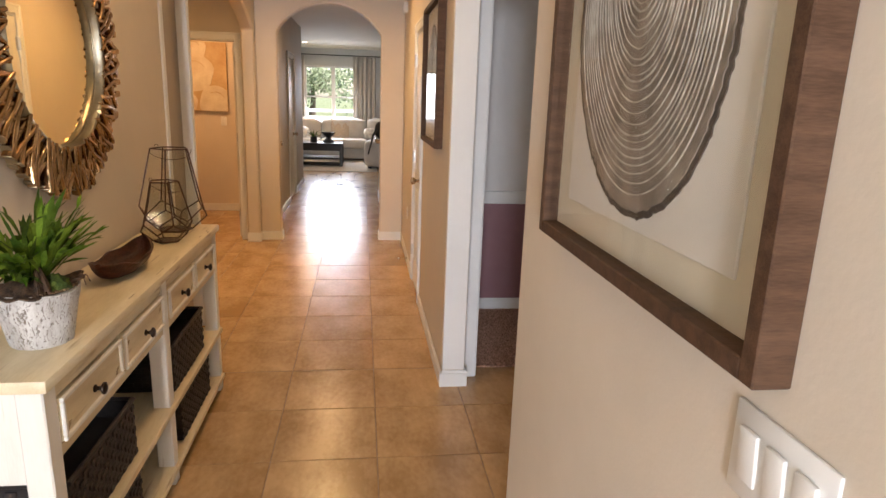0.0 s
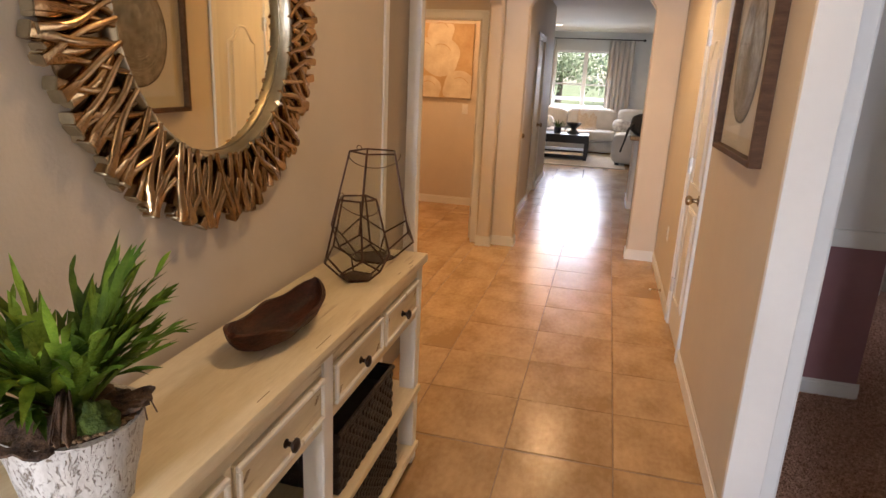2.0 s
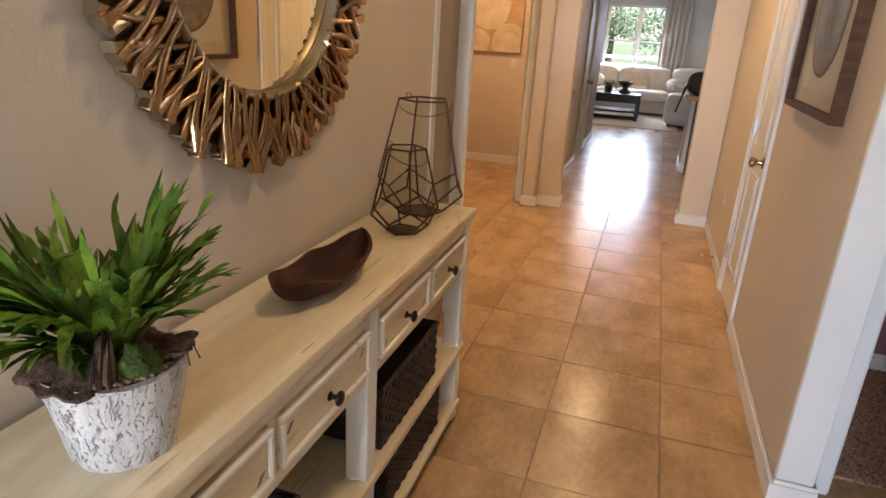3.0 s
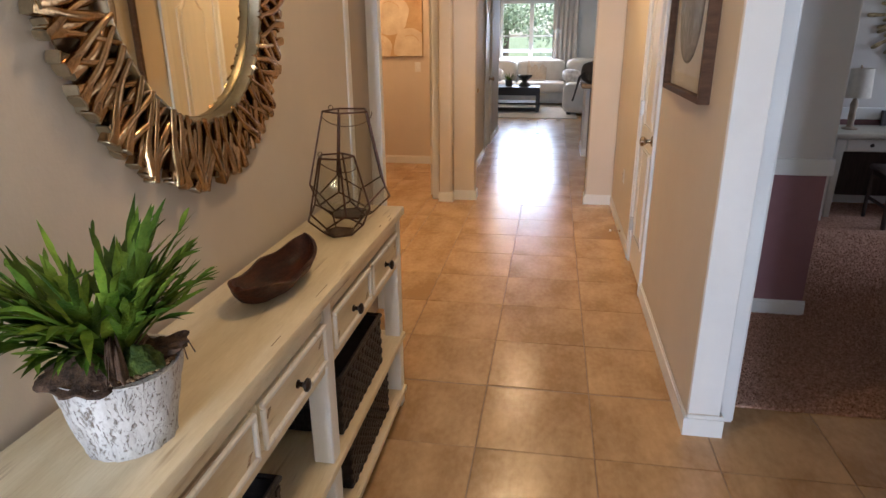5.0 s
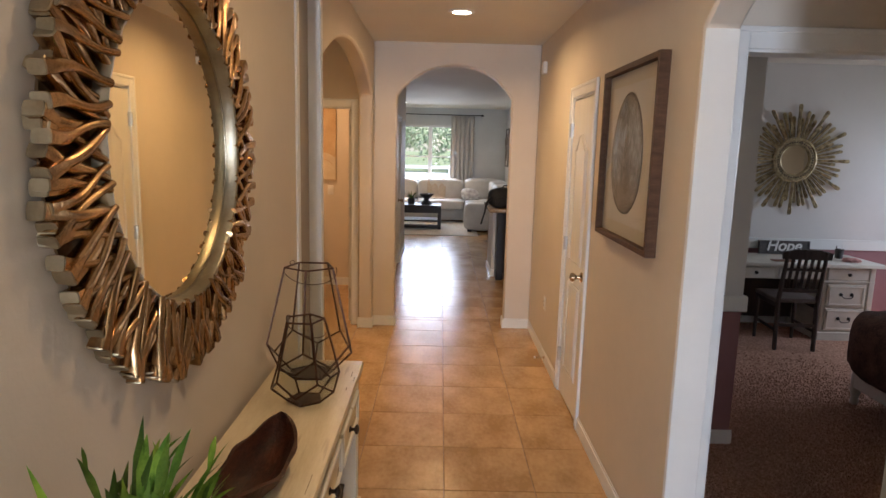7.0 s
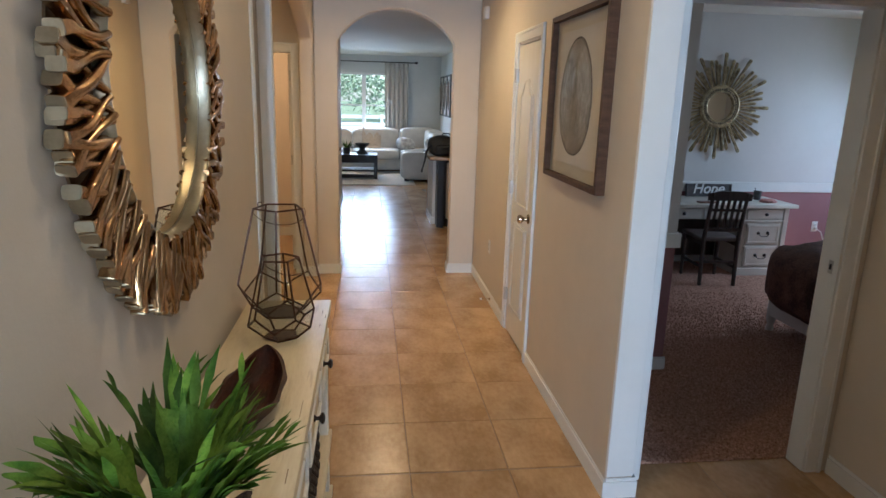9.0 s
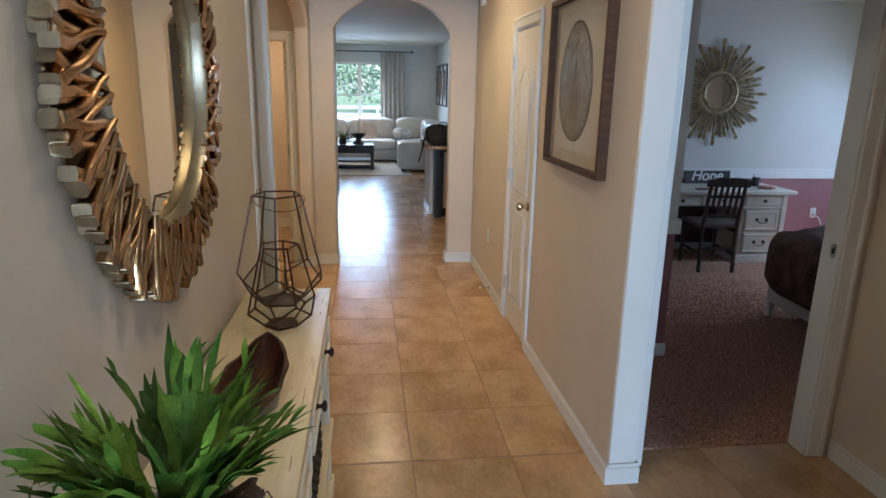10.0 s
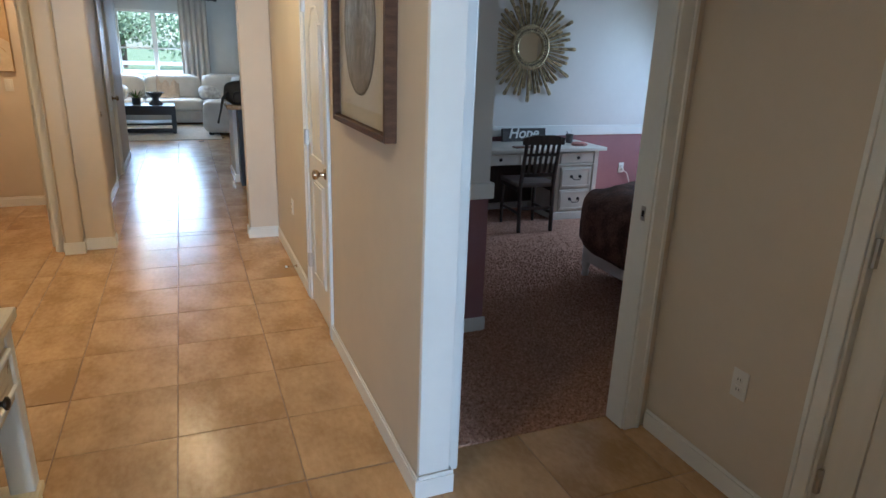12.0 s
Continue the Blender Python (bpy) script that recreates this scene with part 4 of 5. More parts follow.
for i in range(11):
    a = i * 2 * math.pi / 11
    lump(0.064 * math.cos(a), 0.064 * math.sin(a), 0.140, 0.022, 1.25, 1.15, 0.7, i * 3.1, DRIFT, "bark_chunk")
lump(0.0, 0.0, 0.130, 0.065, 1, 1, 0.45, 77, DRIFT, "soil_mound")
lump(0.060, -0.022, 0.160, 0.031, 1, 1, 0.85, 41, MOSS, "moss_ball")


def bark_sheet(a0, a1, r0, r1, z0, z1, seed):
    """A torn, wavy sheet of brown bark that lies over the rim."""
    bm = bmesh.new()
    na, nr = 22, 7
    top, under = [], []
    for i in range(na + 1):
        u = i / na
        a = a0 + (a1 - a0) * u
        reach = r1 - 0.018 * (2 * u - 1) ** 4 + 0.016 * noise.noise(Vector((u * 5, seed, 0))) + 0.007 * noise.noise(Vector((u * 17, seed, 3)))
        ra, rb = [], []
        for k in range(nr + 1):
            f = k / nr
            r = r0 + (reach - r0) * f
            z = z0 + (z1 - z0) * f * f + 0.012 * noise.noise(Vector((u * 6, f * 2, seed))) + 0.004 * noise.noise(Vector((u * 20, f * 7, seed)))
            ra.append(bm.verts.new((r * math.cos(a), r * math.sin(a), z)))
            rb.append(bm.verts.new((r * math.cos(a), r * math.sin(a), z - 0.004)))
        top.append(ra)
        under.append(rb)
    for g in (top, under):
        for p, q in zip(g, g[1:]):
            for k in range(nr):
                bm.faces.new((p[k], p[k + 1], q[k + 1], q[k]))
    for i in range(na):
        for k in (0, nr):
            bm.faces.new((top[i][k], top[i + 1][k], under[i + 1][k], under[i][k]))
    for i in (0, na):
        for k in range(nr):
            bm.faces.new((top[i][k], top[i][k + 1], under[i][k + 1], under[i][k]))
    part("bark_sheet", bm, DRIFT, pl, "torn brown bark sheet", 70)


bark_sheet(-2.7, -1.0, 0.030, 0.117, 0.172, 0.148, 2.0)
bark_sheet(0.10, 0.75, 0.030, 0.112, 0.160, 0.168, 7.0)
bark_sheet(-1.15, -0.72, 0.030, 0.100, 0.200, 0.158, 11.0)
rng = random.Random(8)
for i in range(14):
    a = -1.0 + 1.5 * i / 14 + rng.uniform(-0.04, 0.04)
    r = 0.0895 + rng.uniform(-0.004, 0.003)
    lump(r * math.cos(a), r * math.sin(a), 0.149 + rng.uniform(0, 0.003), rng.uniform(0.0028, 0.0042), 1.3, 1, 0.8, i, WORN, "pebble")
part("twig", tube([(0.098, 0.030, 0.170), (0.112, 0.034, 0.172), (0.120, 0.036, 0.152)], 0.0013, 6), DRIFT, pl)
part("twig", tube([(0.100, 0.022, 0.166), (0.110, 0.022, 0.166), (0.114, 0.021, 0.146)], 0.0013, 6), DRIFT, pl)


def blade(bm, base, d, length, width, droop, n=7, twist=0.0):
    """A pointed strap that leaves base along d and bends down; slightly folded along its middle."""
    d = d.normalized()
    side = d.cross(Vector((0, 0, 1)))
    side = side.normalized() if side.length > 1e-3 else Vector((1, 0, 0))
    pts, p, cur = [], base.copy(), d.copy()
    for i in range(n + 1):
        f = i / n
        pts.append((p.copy(), f))
        cur = (cur + Vector((0, 0, -droop / n))).normalized()
        p = p + cur * (length / n)
    rows = []
    for p, f in pts:
        w = width * (0.45 + 1.1 * f if f < 0.5 else 1.0 * (1 - (f - 0.5) / 0.5) ** 0.8)
        s = (side * math.cos(twist * f) + Vector((0, 0, 1)) * math.sin(twist * f))
        rows.append((bm.verts.new(p - s * w + Vector((0, 0, w * 0.35))), bm.verts.new(p), bm.verts.new(p + s * w + Vector((0, 0, w * 0.35)))))
    for a, b in zip(rows, rows[1:]):
        bm.faces.new((a[0], a[1], b[1], b[0]))
        bm.faces.new((a[1], a[2], b[2], b[1]))
    return pts


def frond(base, d, strap, width, droop, fingers, rg):
    """A strap that widens upwards and forks into pointed, drooping fingers."""
    bm = bmesh.new()
    d = d.normalized()
    side = d.cross(Vector((0, 0, 1))).normalized()
    p, cur, rows = base.copy(), d.copy(), []
    n = 6
    for i in range(n + 1):
        f = i / n
        w = width * (0.35 + 0.65 * f ** 0.8)
        fold = Vector((0, 0, 0.30 * w))
        rows.append((bm.verts.new(p - side * w + fold), bm.verts.new(p), bm.verts.new(p + side * w + fold)))
        last = p.copy()
        cur = (cur + Vector((0, 0, -droop * 0.5 / n))).normalized()
        p = p + cur * (strap / n)
    for a, b in zip(rows, rows[1:]):
        bm.faces.new((a[0], a[1], b[1], b[0]))
        bm.faces.new((a[1], a[2], b[2], b[1]))
    for k in range(fingers):
        u = -1 + 2 * k / max(1, fingers - 1)
        j = min(n, max(1, round(n * (1.0 - 0.75 * abs(u) * rg.uniform(0.3, 1.0)))))
        at = rows[j][1].co
        start = at + side * u * width * 0.72 * (0.35 + 0.65 * (j / n) ** 0.8) + Vector((0, 0, 0.2 * width * abs(u)))
        way = cur + side * u * rg.uniform(0.25, 0.75) + Vector((0, 0, rg.uniform(-0.18, 0.25)))
        reach = strap * rg.uniform(0.55, 1.0) * (1.1 - 0.25 * abs(u))
        bend = droop * rg.uniform(-0.2, 1.5)
        pts = blade(bm, start, way, reach, width * rg.uniform(0.32, 0.46), bend, 8, rg.uniform(-1.1, 1.1))
        for fork in range(rg.randint(0, 1)):
            q = pts[rg.randint(2, 5)][0]
            blade(bm, q.copy(), way + side * rg.uniform(-0.9, 0.9) + Vector((0, 0, rg.uniform(-0.2, 0.2))), reach * rg.uniform(0.3, 0.5), width * rg.uniform(0.20, 0.30), bend, 5, rg.uniform(-0.8, 0.8))
    return bm


rng = random.Random(23)
for i in range(44):
    a = i * 2.39996 + rng.uniform(-0.45, 0.45)
    lift = rng.uniform(0.0, 1.0)
    d = Vector((math.cos(a), math.sin(a), 0.90 + 1.3 * lift ** 1.2))
    base = Vector((-0.014 + 0.034 * math.cos(a) * rng.uniform(0.2, 1.2), 0.034 * math.sin(a) * rng.uniform(0.2, 1.2), 0.158 + 0.01 * lift))
    bm = frond(base, d, rng.uniform(0.080, 0.118), rng.uniform(0.0135, 0.0200), rng.uniform(0.1, 0.9) * (1.2 - 0.6 * lift), rng.randint(4, 6), rng)
    for v in bm.verts:
        v.co = Vector((v.co.x * 1.18, v.co.y * 1.20, 0.155 + (v.co.z - 0.155) * 1.27))
        lim = 0.185
        if v.co.x < -lim:
            v.co.x = -lim + (v.co.x + lim) * 0.1
    part("leaf_frond", bm, LEAF if rng.random() < 0.5 else LEAFDARK, pl, "", 80)

# ---- framed prints of wood slices ----


def print_frame(yc, w, zc, h, label, seed, du, kx):
    """Hangs on the right hall wall, facing -x. Local: x across, z up, front towards -y."""
    ob = thing("framed_print", pose(RX, yc, zc, 0, 0, -90), label, "framed picture", "wood slice prints")
    D, fw = 0.045, 0.026
    part("frame_rail", box(-w / 2, -w / 2 + fw, -D, 0, -h / 2, h / 2, 0.002), FRAMEWOOD, ob)
    part("frame_rail", box(w / 2 - fw, w / 2, -D, 0, -h / 2, h / 2, 0.002), FRAMEWOOD, ob)
    part("frame_rail", box(-w / 2 + fw, w / 2 - fw, -D, 0, -h / 2, -h / 2 + fw, 0.002), FRAMEWOOD, ob)
    part("frame_rail", box(-w / 2 + fw, w / 2 - fw, -D, 0, h / 2 - fw, h / 2, 0.002), FRAMEWOOD, ob)
    iw, ih = w / 2 - fw, h / 2 - fw
    part("mat_board", box(-iw, iw, -0.012, -0.004, -ih, ih), MATBOARD, ob)
    part("paper", box(-iw + 0.075, iw - 0.075, -0.0165, -0.012, -ih + 0.062, ih - 0.062, 0.0008), PAPER, ob)
    slice_m = WOODSLICE
    r0 = 0.29
    n = 220
    out = []
    for i in range(n):
        a = 2 * math.pi * i / n
        rr = r0 * (1 + 0.035 * math.sin(2 * a + seed) + 0.02 * math.sin(3 * a + 2 * seed)) + 0.006 * noise.noise(Vector((math.cos(a) * 30, math.sin(a) * 30, seed)))
        out.append((rr * kx * math.cos(a), rr * math.sin(a)))
    part("printed_bark_edge", prism([(du + u, z) for u, z in out], -0.0185, -0.0165, "y"), BARKINK, ob)
    part("printed_slice", prism([(du + u * 0.962, z * 0.962) for u, z in out], -0.0200, -0.0185, "y"), slice_m, ob)
    rg = random.Random(seed)
    rad = 0.012
    while rad < 0.275:
        pts = []
        for i in range(72):
            a = 2 * math.pi * i / 72
            rr = rad * (1 + 0.035 * math.sin(2 * a + seed) + 0.02 * math.sin(3 * a + 2 * seed)) + 0.0016 * noise.noise(Vector((math.cos(a) * 4, math.sin(a) * 4, rad * 40)))
            off = 0.10 * (1 - rad / 0.29)
            pts.append((du + rr * kx * math.cos(a), -0.0202, rr * math.sin(a) + off))
        part("growth_ring", tube(pts, 0.0009 + 0.0010 * rg.random(), 4, True), RINGINK, ob)
        rad += rg.uniform(0.0065, 0.0135)
    g = part("glazing", box(-iw, iw, -0.030, -0.0275, -ih, ih), ARTGLASS, ob)
    g.visible_shadow = False
    return ob


WOODSLICE = mat("printed_wood", (0.15, 0.12, 0.098), (0.30, 0.25, 0.21), 16, 0.75, 0.1, 90)
BARKINK = mat("printed_bark", (0.06, 0.045, 0.035), (0.10, 0.075, 0.06), 9, 0.8, 0.1, 90)
RINGINK = mat("pale_ring_ink", (0.30, 0.265, 0.225), (0.58, 0.54, 0.48), 30, 0.8, 0)
print_frame(0.897, 0.796, 1.672, 0.80, "square grey-brown frame with printed wood slice", 3, -0.022, 0.93)
print_frame(3.824, 0.836, 1.684, 0.82, "square grey-brown frame with leaf-like wood slice print", 8, -0.03, 0.80)

# ---- bathroom painting ----
pt = thing("flower_painting", pose(-2.03, 8.42, 1.70), "square tan painting of pale rounded flowers", "painting")
part("canvas", box(-0.37, 0.37, -0.035, 0, -0.42, 0.42, 0.003), CANVAS, pt)
for step, (u, z, r) in enumerate(((-0.16, -0.33, 0.16), (0.22, -0.30, 0.20), (-0.22, 0.12, 0.14), (-0.03, 0.33, 0.16), (-0.02, 0.05, 0.23))):
    pts = [(max(-0.365, min(0.365, u + r * math.cos(q * 0.26) * (1 + 0.07 * math.sin(q)))), max(-0.415, min(0.415, z + r * math.sin(q * 0.26)))) for q in range(24)]
    part("painted_flower", prism(pts, -0.0372 - 0.0008 * step, -0.0352, "y"), BLOSSOM, pt)
    part("petal_stroke", tube([(u + 0.6 * r * math.cos(0.5 + q * 0.2), -0.0374 - 0.0008 * step, z + 0.6 * r * math.sin(0.5 + q * 0.2)) for q in range(9)], 0.004, 5), CANVAS, pt)

# ---- bedroom ----
sb = thing("sunburst_mirror", pose(3.050, BW, 1.663, 90, 0, 0), "round sunburst wall mirror with greywashed gilt rays", "mirror")
part("mirror_glass", lathe([(0, 0.018), (0.145, 0.018), (0.145, 0.008), (0, 0.008)], 48, None, False), MIRROR, sb)
part("ring", lathe([(0.142, 0.01), (0.142, 0.032), (0.150, 0.04), (0.158, 0.034), (0.186, 0.034), (0.196, 0.044), (0.215, 0.036), (0.22, 0.004)], 64, None, False), PALEWOOD, sb)
bm = bmesh.new()
for i in range(44):
    a = 2 * math.pi * i / 44
    bmesh.ops.create_icosphere(bm, subdivisions=1, radius=0.0085, matrix=Matrix.Translation((0.171 * math.cos(a), 0.171 * math.sin(a), 0.036)))
part("beads", bm, CHAIRWOOD, sb, "dark beaded ring")
rng = random.Random(4)
RAYS = 60
for i in range(RAYS):
    a = 2 * math.pi * i / RAYS + rng.uniform(-0.012, 0.012)
    turn5 = i % 5
    ln = (0.548 if turn5 == 0 else 0.415 if turn5 in (1, 4) else 0.475) + rng.uniform(-0.014, 0.012)
    w = 0.0145 if turn5 == 0 else 0.0120
    z = 0.026 if turn5 == 0 else 0.006 if turn5 in (1, 4) else 0.016
    bm = bmesh.new()
    rows = []
    for r, ww, h in ((0.205, w * 0.72, 0.012), (ln - 0.11, w * 0.95, 0.016), (ln - 0.075, w * 1.02, 0.013), (ln - 0.070, w * 1.18, 0.018), (ln - 0.02, w * 1.28, 0.018), (ln - 0.005, w * 0.95, 0.013), (ln, w * 0.45, 0.006)):
        rows.append([bm.verts.new((r, s * ww, z + hh)) for s, hh in ((-1, 0), (-0.92, h * 0.8), (-0.45, h), (-0.1, h * 0.62), (0.1, h * 0.62), (0.45, h), (0.92, h * 0.8), (1, 0))])
    for A, B in zip(rows, rows[1:]):
        for j in range(7):
            bm.faces.new((A[j], A[j + 1], B[j + 1], B[j]))
        bm.faces.new((A[7], A[0], B[0], B[7]))
    bm.faces.new(rows[0])
    bm.faces.new(rows[-1])
    bmesh.ops.rotate(bm, cent=(0, 0, 0), matrix=Matrix.Rotation(a, 3, "Z"), verts=bm.verts)
    part("ray", bm, PALEWOOD, sb)

dk = thing("writing_desk", (2.96, 6.77, 0), "antique white writing desk with drawer pedestal", "desk")
DX0, DX1, DY0, DY1 = -0.76, 0.72, -0.28, 0.30
part("desktop", box(DX0, DX1, DY0, DY1, 0.70, 0.735, 0.006, 2), DESKPAINT, dk)
part("apron", box(DX0 + 0.06, 0.20, DY0 + 0.05, DY0 + 0.07, 0.58, 0.70, 0.002), DESKPAINT, dk)
# dark sheet added at the back, standing for shade under the desk
part("kneehole_shade", box(DX0 + 0.10, 0.19, DY1 - 0.06, DY1 - 0.04, 0.10, 0.70, 0.002), CHAIRWOOD, dk, "dark sheet added for the shade in the kneehole")
part("apron_side", box(DX0 + 0.04, DX0 + 0.06, DY0 + 0.08, DY1 - 0.04, 0.58, 0.70, 0.002), DESKPAINT, dk)
for y in (DY0 + 0.065, DY1 - 0.065):
    bm = box(DX0 + 0.03, DX0 + 0.10, y - 0.035, y + 0.035, 0.0, 0.70, 0.003)
    for v in bm.verts:
        if v.co.z < 0.3:
            v.co.x = DX0 + 0.065 + (v.co.x - DX0 - 0.065) * 0.6
            v.co.y = y + (v.co.y - y) * 0.6
    part("leg", bm, DESKPAINT, dk)


def pull(parent, x, y, z, bail):
    if bail:
        pts = [(x - 0.05, y - 0.012, z + 0.012), (x - 0.05, y - 0.024, z), (x - 0.03, y - 0.026, z - 0.018), (x + 0.03, y - 0.026, z - 0.018), (x + 0.05, y - 0.024, z), (x + 0.05, y - 0.012, z + 0.012)]
        part("bail_pull", tube(pts, 0.0045, 6), BLACK, parent, "black bail pull")
        for s in (-1, 1):
            part("rosette", lathe([(0, 0), (0.017, 0), (0.012, 0.012), (0, 0.014)], 14, pose(x + s * 0.05, y, z + 0.012, 90, 0, 0), False), BLACK, parent)
    else:
        part("knob", lathe([(0, 0), (0.008, 0), (0.006, 0.01), (0.017, 0.018), (0.014, 0.028), (0, 0.03)], 14, pose(x, y, z, 90, 0, 0), False), BLACK, parent, "black round knob")


def drawer(x0, x1, z0, z1, bail):
    y = DY0 + 0.05
    d = part("drawer", box(x0, x1, y - 0.012, y + 0.01, z0, z1, 0.003), DESKPAINT, dk)
    if z1 - z0 > 0.13:
        for q in ((x0 + 0.015, x1 - 0.015, z1 - 0.028, z1 - 0.015), (x0 + 0.015, x1 - 0.015, z0 + 0.015, z0 + 0.028), (x0 + 0.015, x0 + 0.028, z0 + 0.028, z1 - 0.028), (x1 - 0.028, x1 - 0.015, z0 + 0.028, z1 - 0.028)):
            part("moulding", box(q[0], q[1], y - 0.02, y - 0.012, q[2], q[3], 0.002), DESKPAINT, d)
    pull(d, (x0 + x1) / 2, y - 0.012, (z0 + z1) / 2, bail)


part("pedestal", box(0.19, 0.64, DY0 + 0.055, DY1 - 0.03, 0.07, 0.70, 0.003), DESKPAINT, dk)
part("plinth", box(0.17, 0.66, DY0 + 0.03, DY1 - 0.02, 0.0, 0.085, 0.006), DESKPAINT, dk)
part("waist_moulding", box(0.175, 0.655, DY0 + 0.035, DY1 - 0.02, 0.557, 0.574, 0.003), DESKPAINT, dk)
part("corner_post", box(0.60, 0.652, DY0 + 0.036, DY0 + 0.06, 0.085, 0.70, 0.004), DESKPAINT, dk)
drawer(0.215, 0.59, 0.585, 0.685, False)
drawer(0.225, 0.58, 0.33, 0.537, True)
drawer(0.225, 0.58, 0.10, 0.31, True)
drawer(-0.64, -0.28, 0.592, 0.685, False)
drawer(-0.24, 0.17, 0.592, 0.685, False)

ch = thing("wooden_chair", pose(2.745, 6.395, 0, 0, 0, -4), "dark espresso slat-back chair pushed under the desk", "chair")
for s in (-1, 1):
    part("back_post", tube([(s * 0.165, -0.205, 0), (s * 0.165, -0.18, 0.44), (s * 0.16, -0.26, 0.9)], [0.019, 0.021, 0.016], 8), CHAIRWOOD, ch)
    part("front_leg", tube([(s * 0.17, 0.20, 0), (s * 0.17, 0.20, 0.43)], [0.015, 0.021], 8), CHAIRWOOD, ch)
    part("side_rail", box(s * 0.165 - 0.01, s * 0.165 + 0.01, -0.17, 0.19, 0.385, 0.43, 0.002), CHAIRWOOD, ch)
    part("side_stretcher", box(s * 0.165 - 0.008, s * 0.165 + 0.008, -0.18, 0.19, 0.17, 0.195, 0.002), CHAIRWOOD, ch)
part("seat", box(-0.195, 0.195, -0.19, 0.225, 0.43, 0.47, 0.015, 3), mat("seat_vinyl", (0.09, 0.07, 0.062), (0.15, 0.12, 0.11), 6, 0.4, 0.1, 40), ch, "padded brown seat")
part("rear_stretcher", box(-0.16, 0.16, -0.205, -0.188, 0.22, 0.25, 0.002), CHAIRWOOD, ch)
crest = [(-0.20, 0.83), (0.20, 0.83), (0.205, 0.89), (0.10, 0.915), (-0.10, 0.915), (-0.205, 0.89)]
part("crest_rail", prism(crest, -0.268, -0.243, "y"), CHAIRWOOD, ch)
part("lower_rail", box(-0.155, 0.155, -0.208, -0.188, 0.53, 0.565, 0.003), CHAIRWOOD, ch)
for i in range(5):
    x = -0.108 + i * 0.054
    part("slat", box(-0.014, 0.014, -0.005, 0.005, 0, 0.292, 0.002, 1, pose(x, -0.196, 0.56, 11, 0, 0)), CHAIRWOOD, ch)
part("mid_rail", box(-0.155, 0.155, -0.247, -0.232, 0.725, 0.75, 0.002), CHAIRWOOD, ch)

lm = thing("table_lamp", (2.41, 6.77, 0.735), "table lamp with white drum shade on the desk", "lamp")
part("base", lathe([(0, 0), (0.06, 0), (0.062, 0.012), (0.03, 0.022), (0.024, 0.05), (0.03, 0.10), (0.026, 0.16), (0.032, 0.21), (0.018, 0.25), (0.012, 0.29), (0, 0.29)], 20, None, False), LAMPWOOD, lm)
part("shade", lathe([(0.110, 0.268), (0.097, 0.505), (0.095, 0.505), (0.108, 0.268)], 32, None, False), SHADE, lm, "white fabric drum shade")
part("finial", lathe([(0, 0.29), (0.004, 0.29), (0.004, 0.505), (0.009, 0.515), (0.006, 0.53), (0, 0.535)], 10, None, False), NICKEL, lm)

sg = thing("hope_sign", pose(3.015, 7.03, 0.735, -6, 0, 0), "charcoal wooden block sign lettered Hope on desk", "sign")
part("board", box(-0.25, 0.25, -0.02, 0.01, 0, 0.132, 0.002), SIGNWOOD, sg)
for q in ((-0.25, 0.25, 0.118, 0.132), (-0.25, 0.25, 0, 0.014), (-0.25, -0.236, 0.014, 0.118), (0.236, 0.25, 0.014, 0.118)):
    part("border", box(q[0], q[1], -0.027, -0.02, q[2], q[3], 0.002), SIGNWOOD, sg)
cu = bpy.data.curves.new("lettering", "FONT")
cu.body, cu.size, cu.extrude, cu.align_x, cu.shear, cu.offset = "Hope", 0.155, 0.003, "CENTER", 0.25, 0.0022
tmp = new("lettering_curve", cu)
dg = bpy.context.evaluated_depsgraph_get()
me = bpy.data.meshes.new_from_object(tmp.evaluated_get(dg))
bpy.data.objects.remove(tmp)
me.materials.clear()
me.materials.append(LETTER)
lt = new("lettering", me)
lt.parent, lt.matrix_basis = sg, pose(-0.01, -0.024, 0.034, 90, 0, 0)
tagged(lt, "white script lettering")

cupo = thing("desk_cup", (3.45, 6.84, 0.735), "dark patterned pencil cup on the desk", "cup")
part("cup_body", lathe([(0, 0), (0.034, 0), (0.040, 0.09), (0.037, 0.09), (0.031, 0.006), (0, 0.006)], 20, None, False), SIGNWOOD, cupo)
part("pen", tube([(0.01, 0.0, 0.01), (0.03, 0.01, 0.13)], 0.004, 6), LETTER, cupo)
part("pen", tube([(-0.01, 0.0, 0.01), (-0.028, 0.01, 0.12)], 0.004, 6), BLACK, cupo)
pk = thing("pink_cloth_flowers", (3.46, 6.66, 0.735), "small heap of pink cloth flowers on the desk", "decoration")
for i in range(9):
    a = i * 0.7
    bm = bmesh.new()
    bmesh.ops.create_icosphere(bm, subdivisions=2, radius=0.03)
    for v in bm.verts:
        v.co *= 1 + 0.5 * noise.noise(v.co * 60 + Vector((i, 0, 0)))
        v.co.z = max(-0.012, v.co.z * 0.7)
        v.co += Vector((0.055 * math.cos(a) * (i > 0), 0.035 * math.sin(a) * (i > 0), 0.012))
    part("blossom", bm, PINK, pk, "", 70)
tr = thing("wooden_tray", (2.78, 6.60, 0.735), "small flat wooden tray on the desk", "tray")
part("tray_board", box(-0.10, 0.10, -0.04, 0.04, 0, 0.014, 0.004), mat("red_wood", (0.16, 0.07, 0.04), (0.24, 0.11, 0.07), 9, 0.5, 0.1, 60), tr)
cd = thing("power_cord", (0, 0, 0), "white power cord hanging from the wall outlet", "cord")
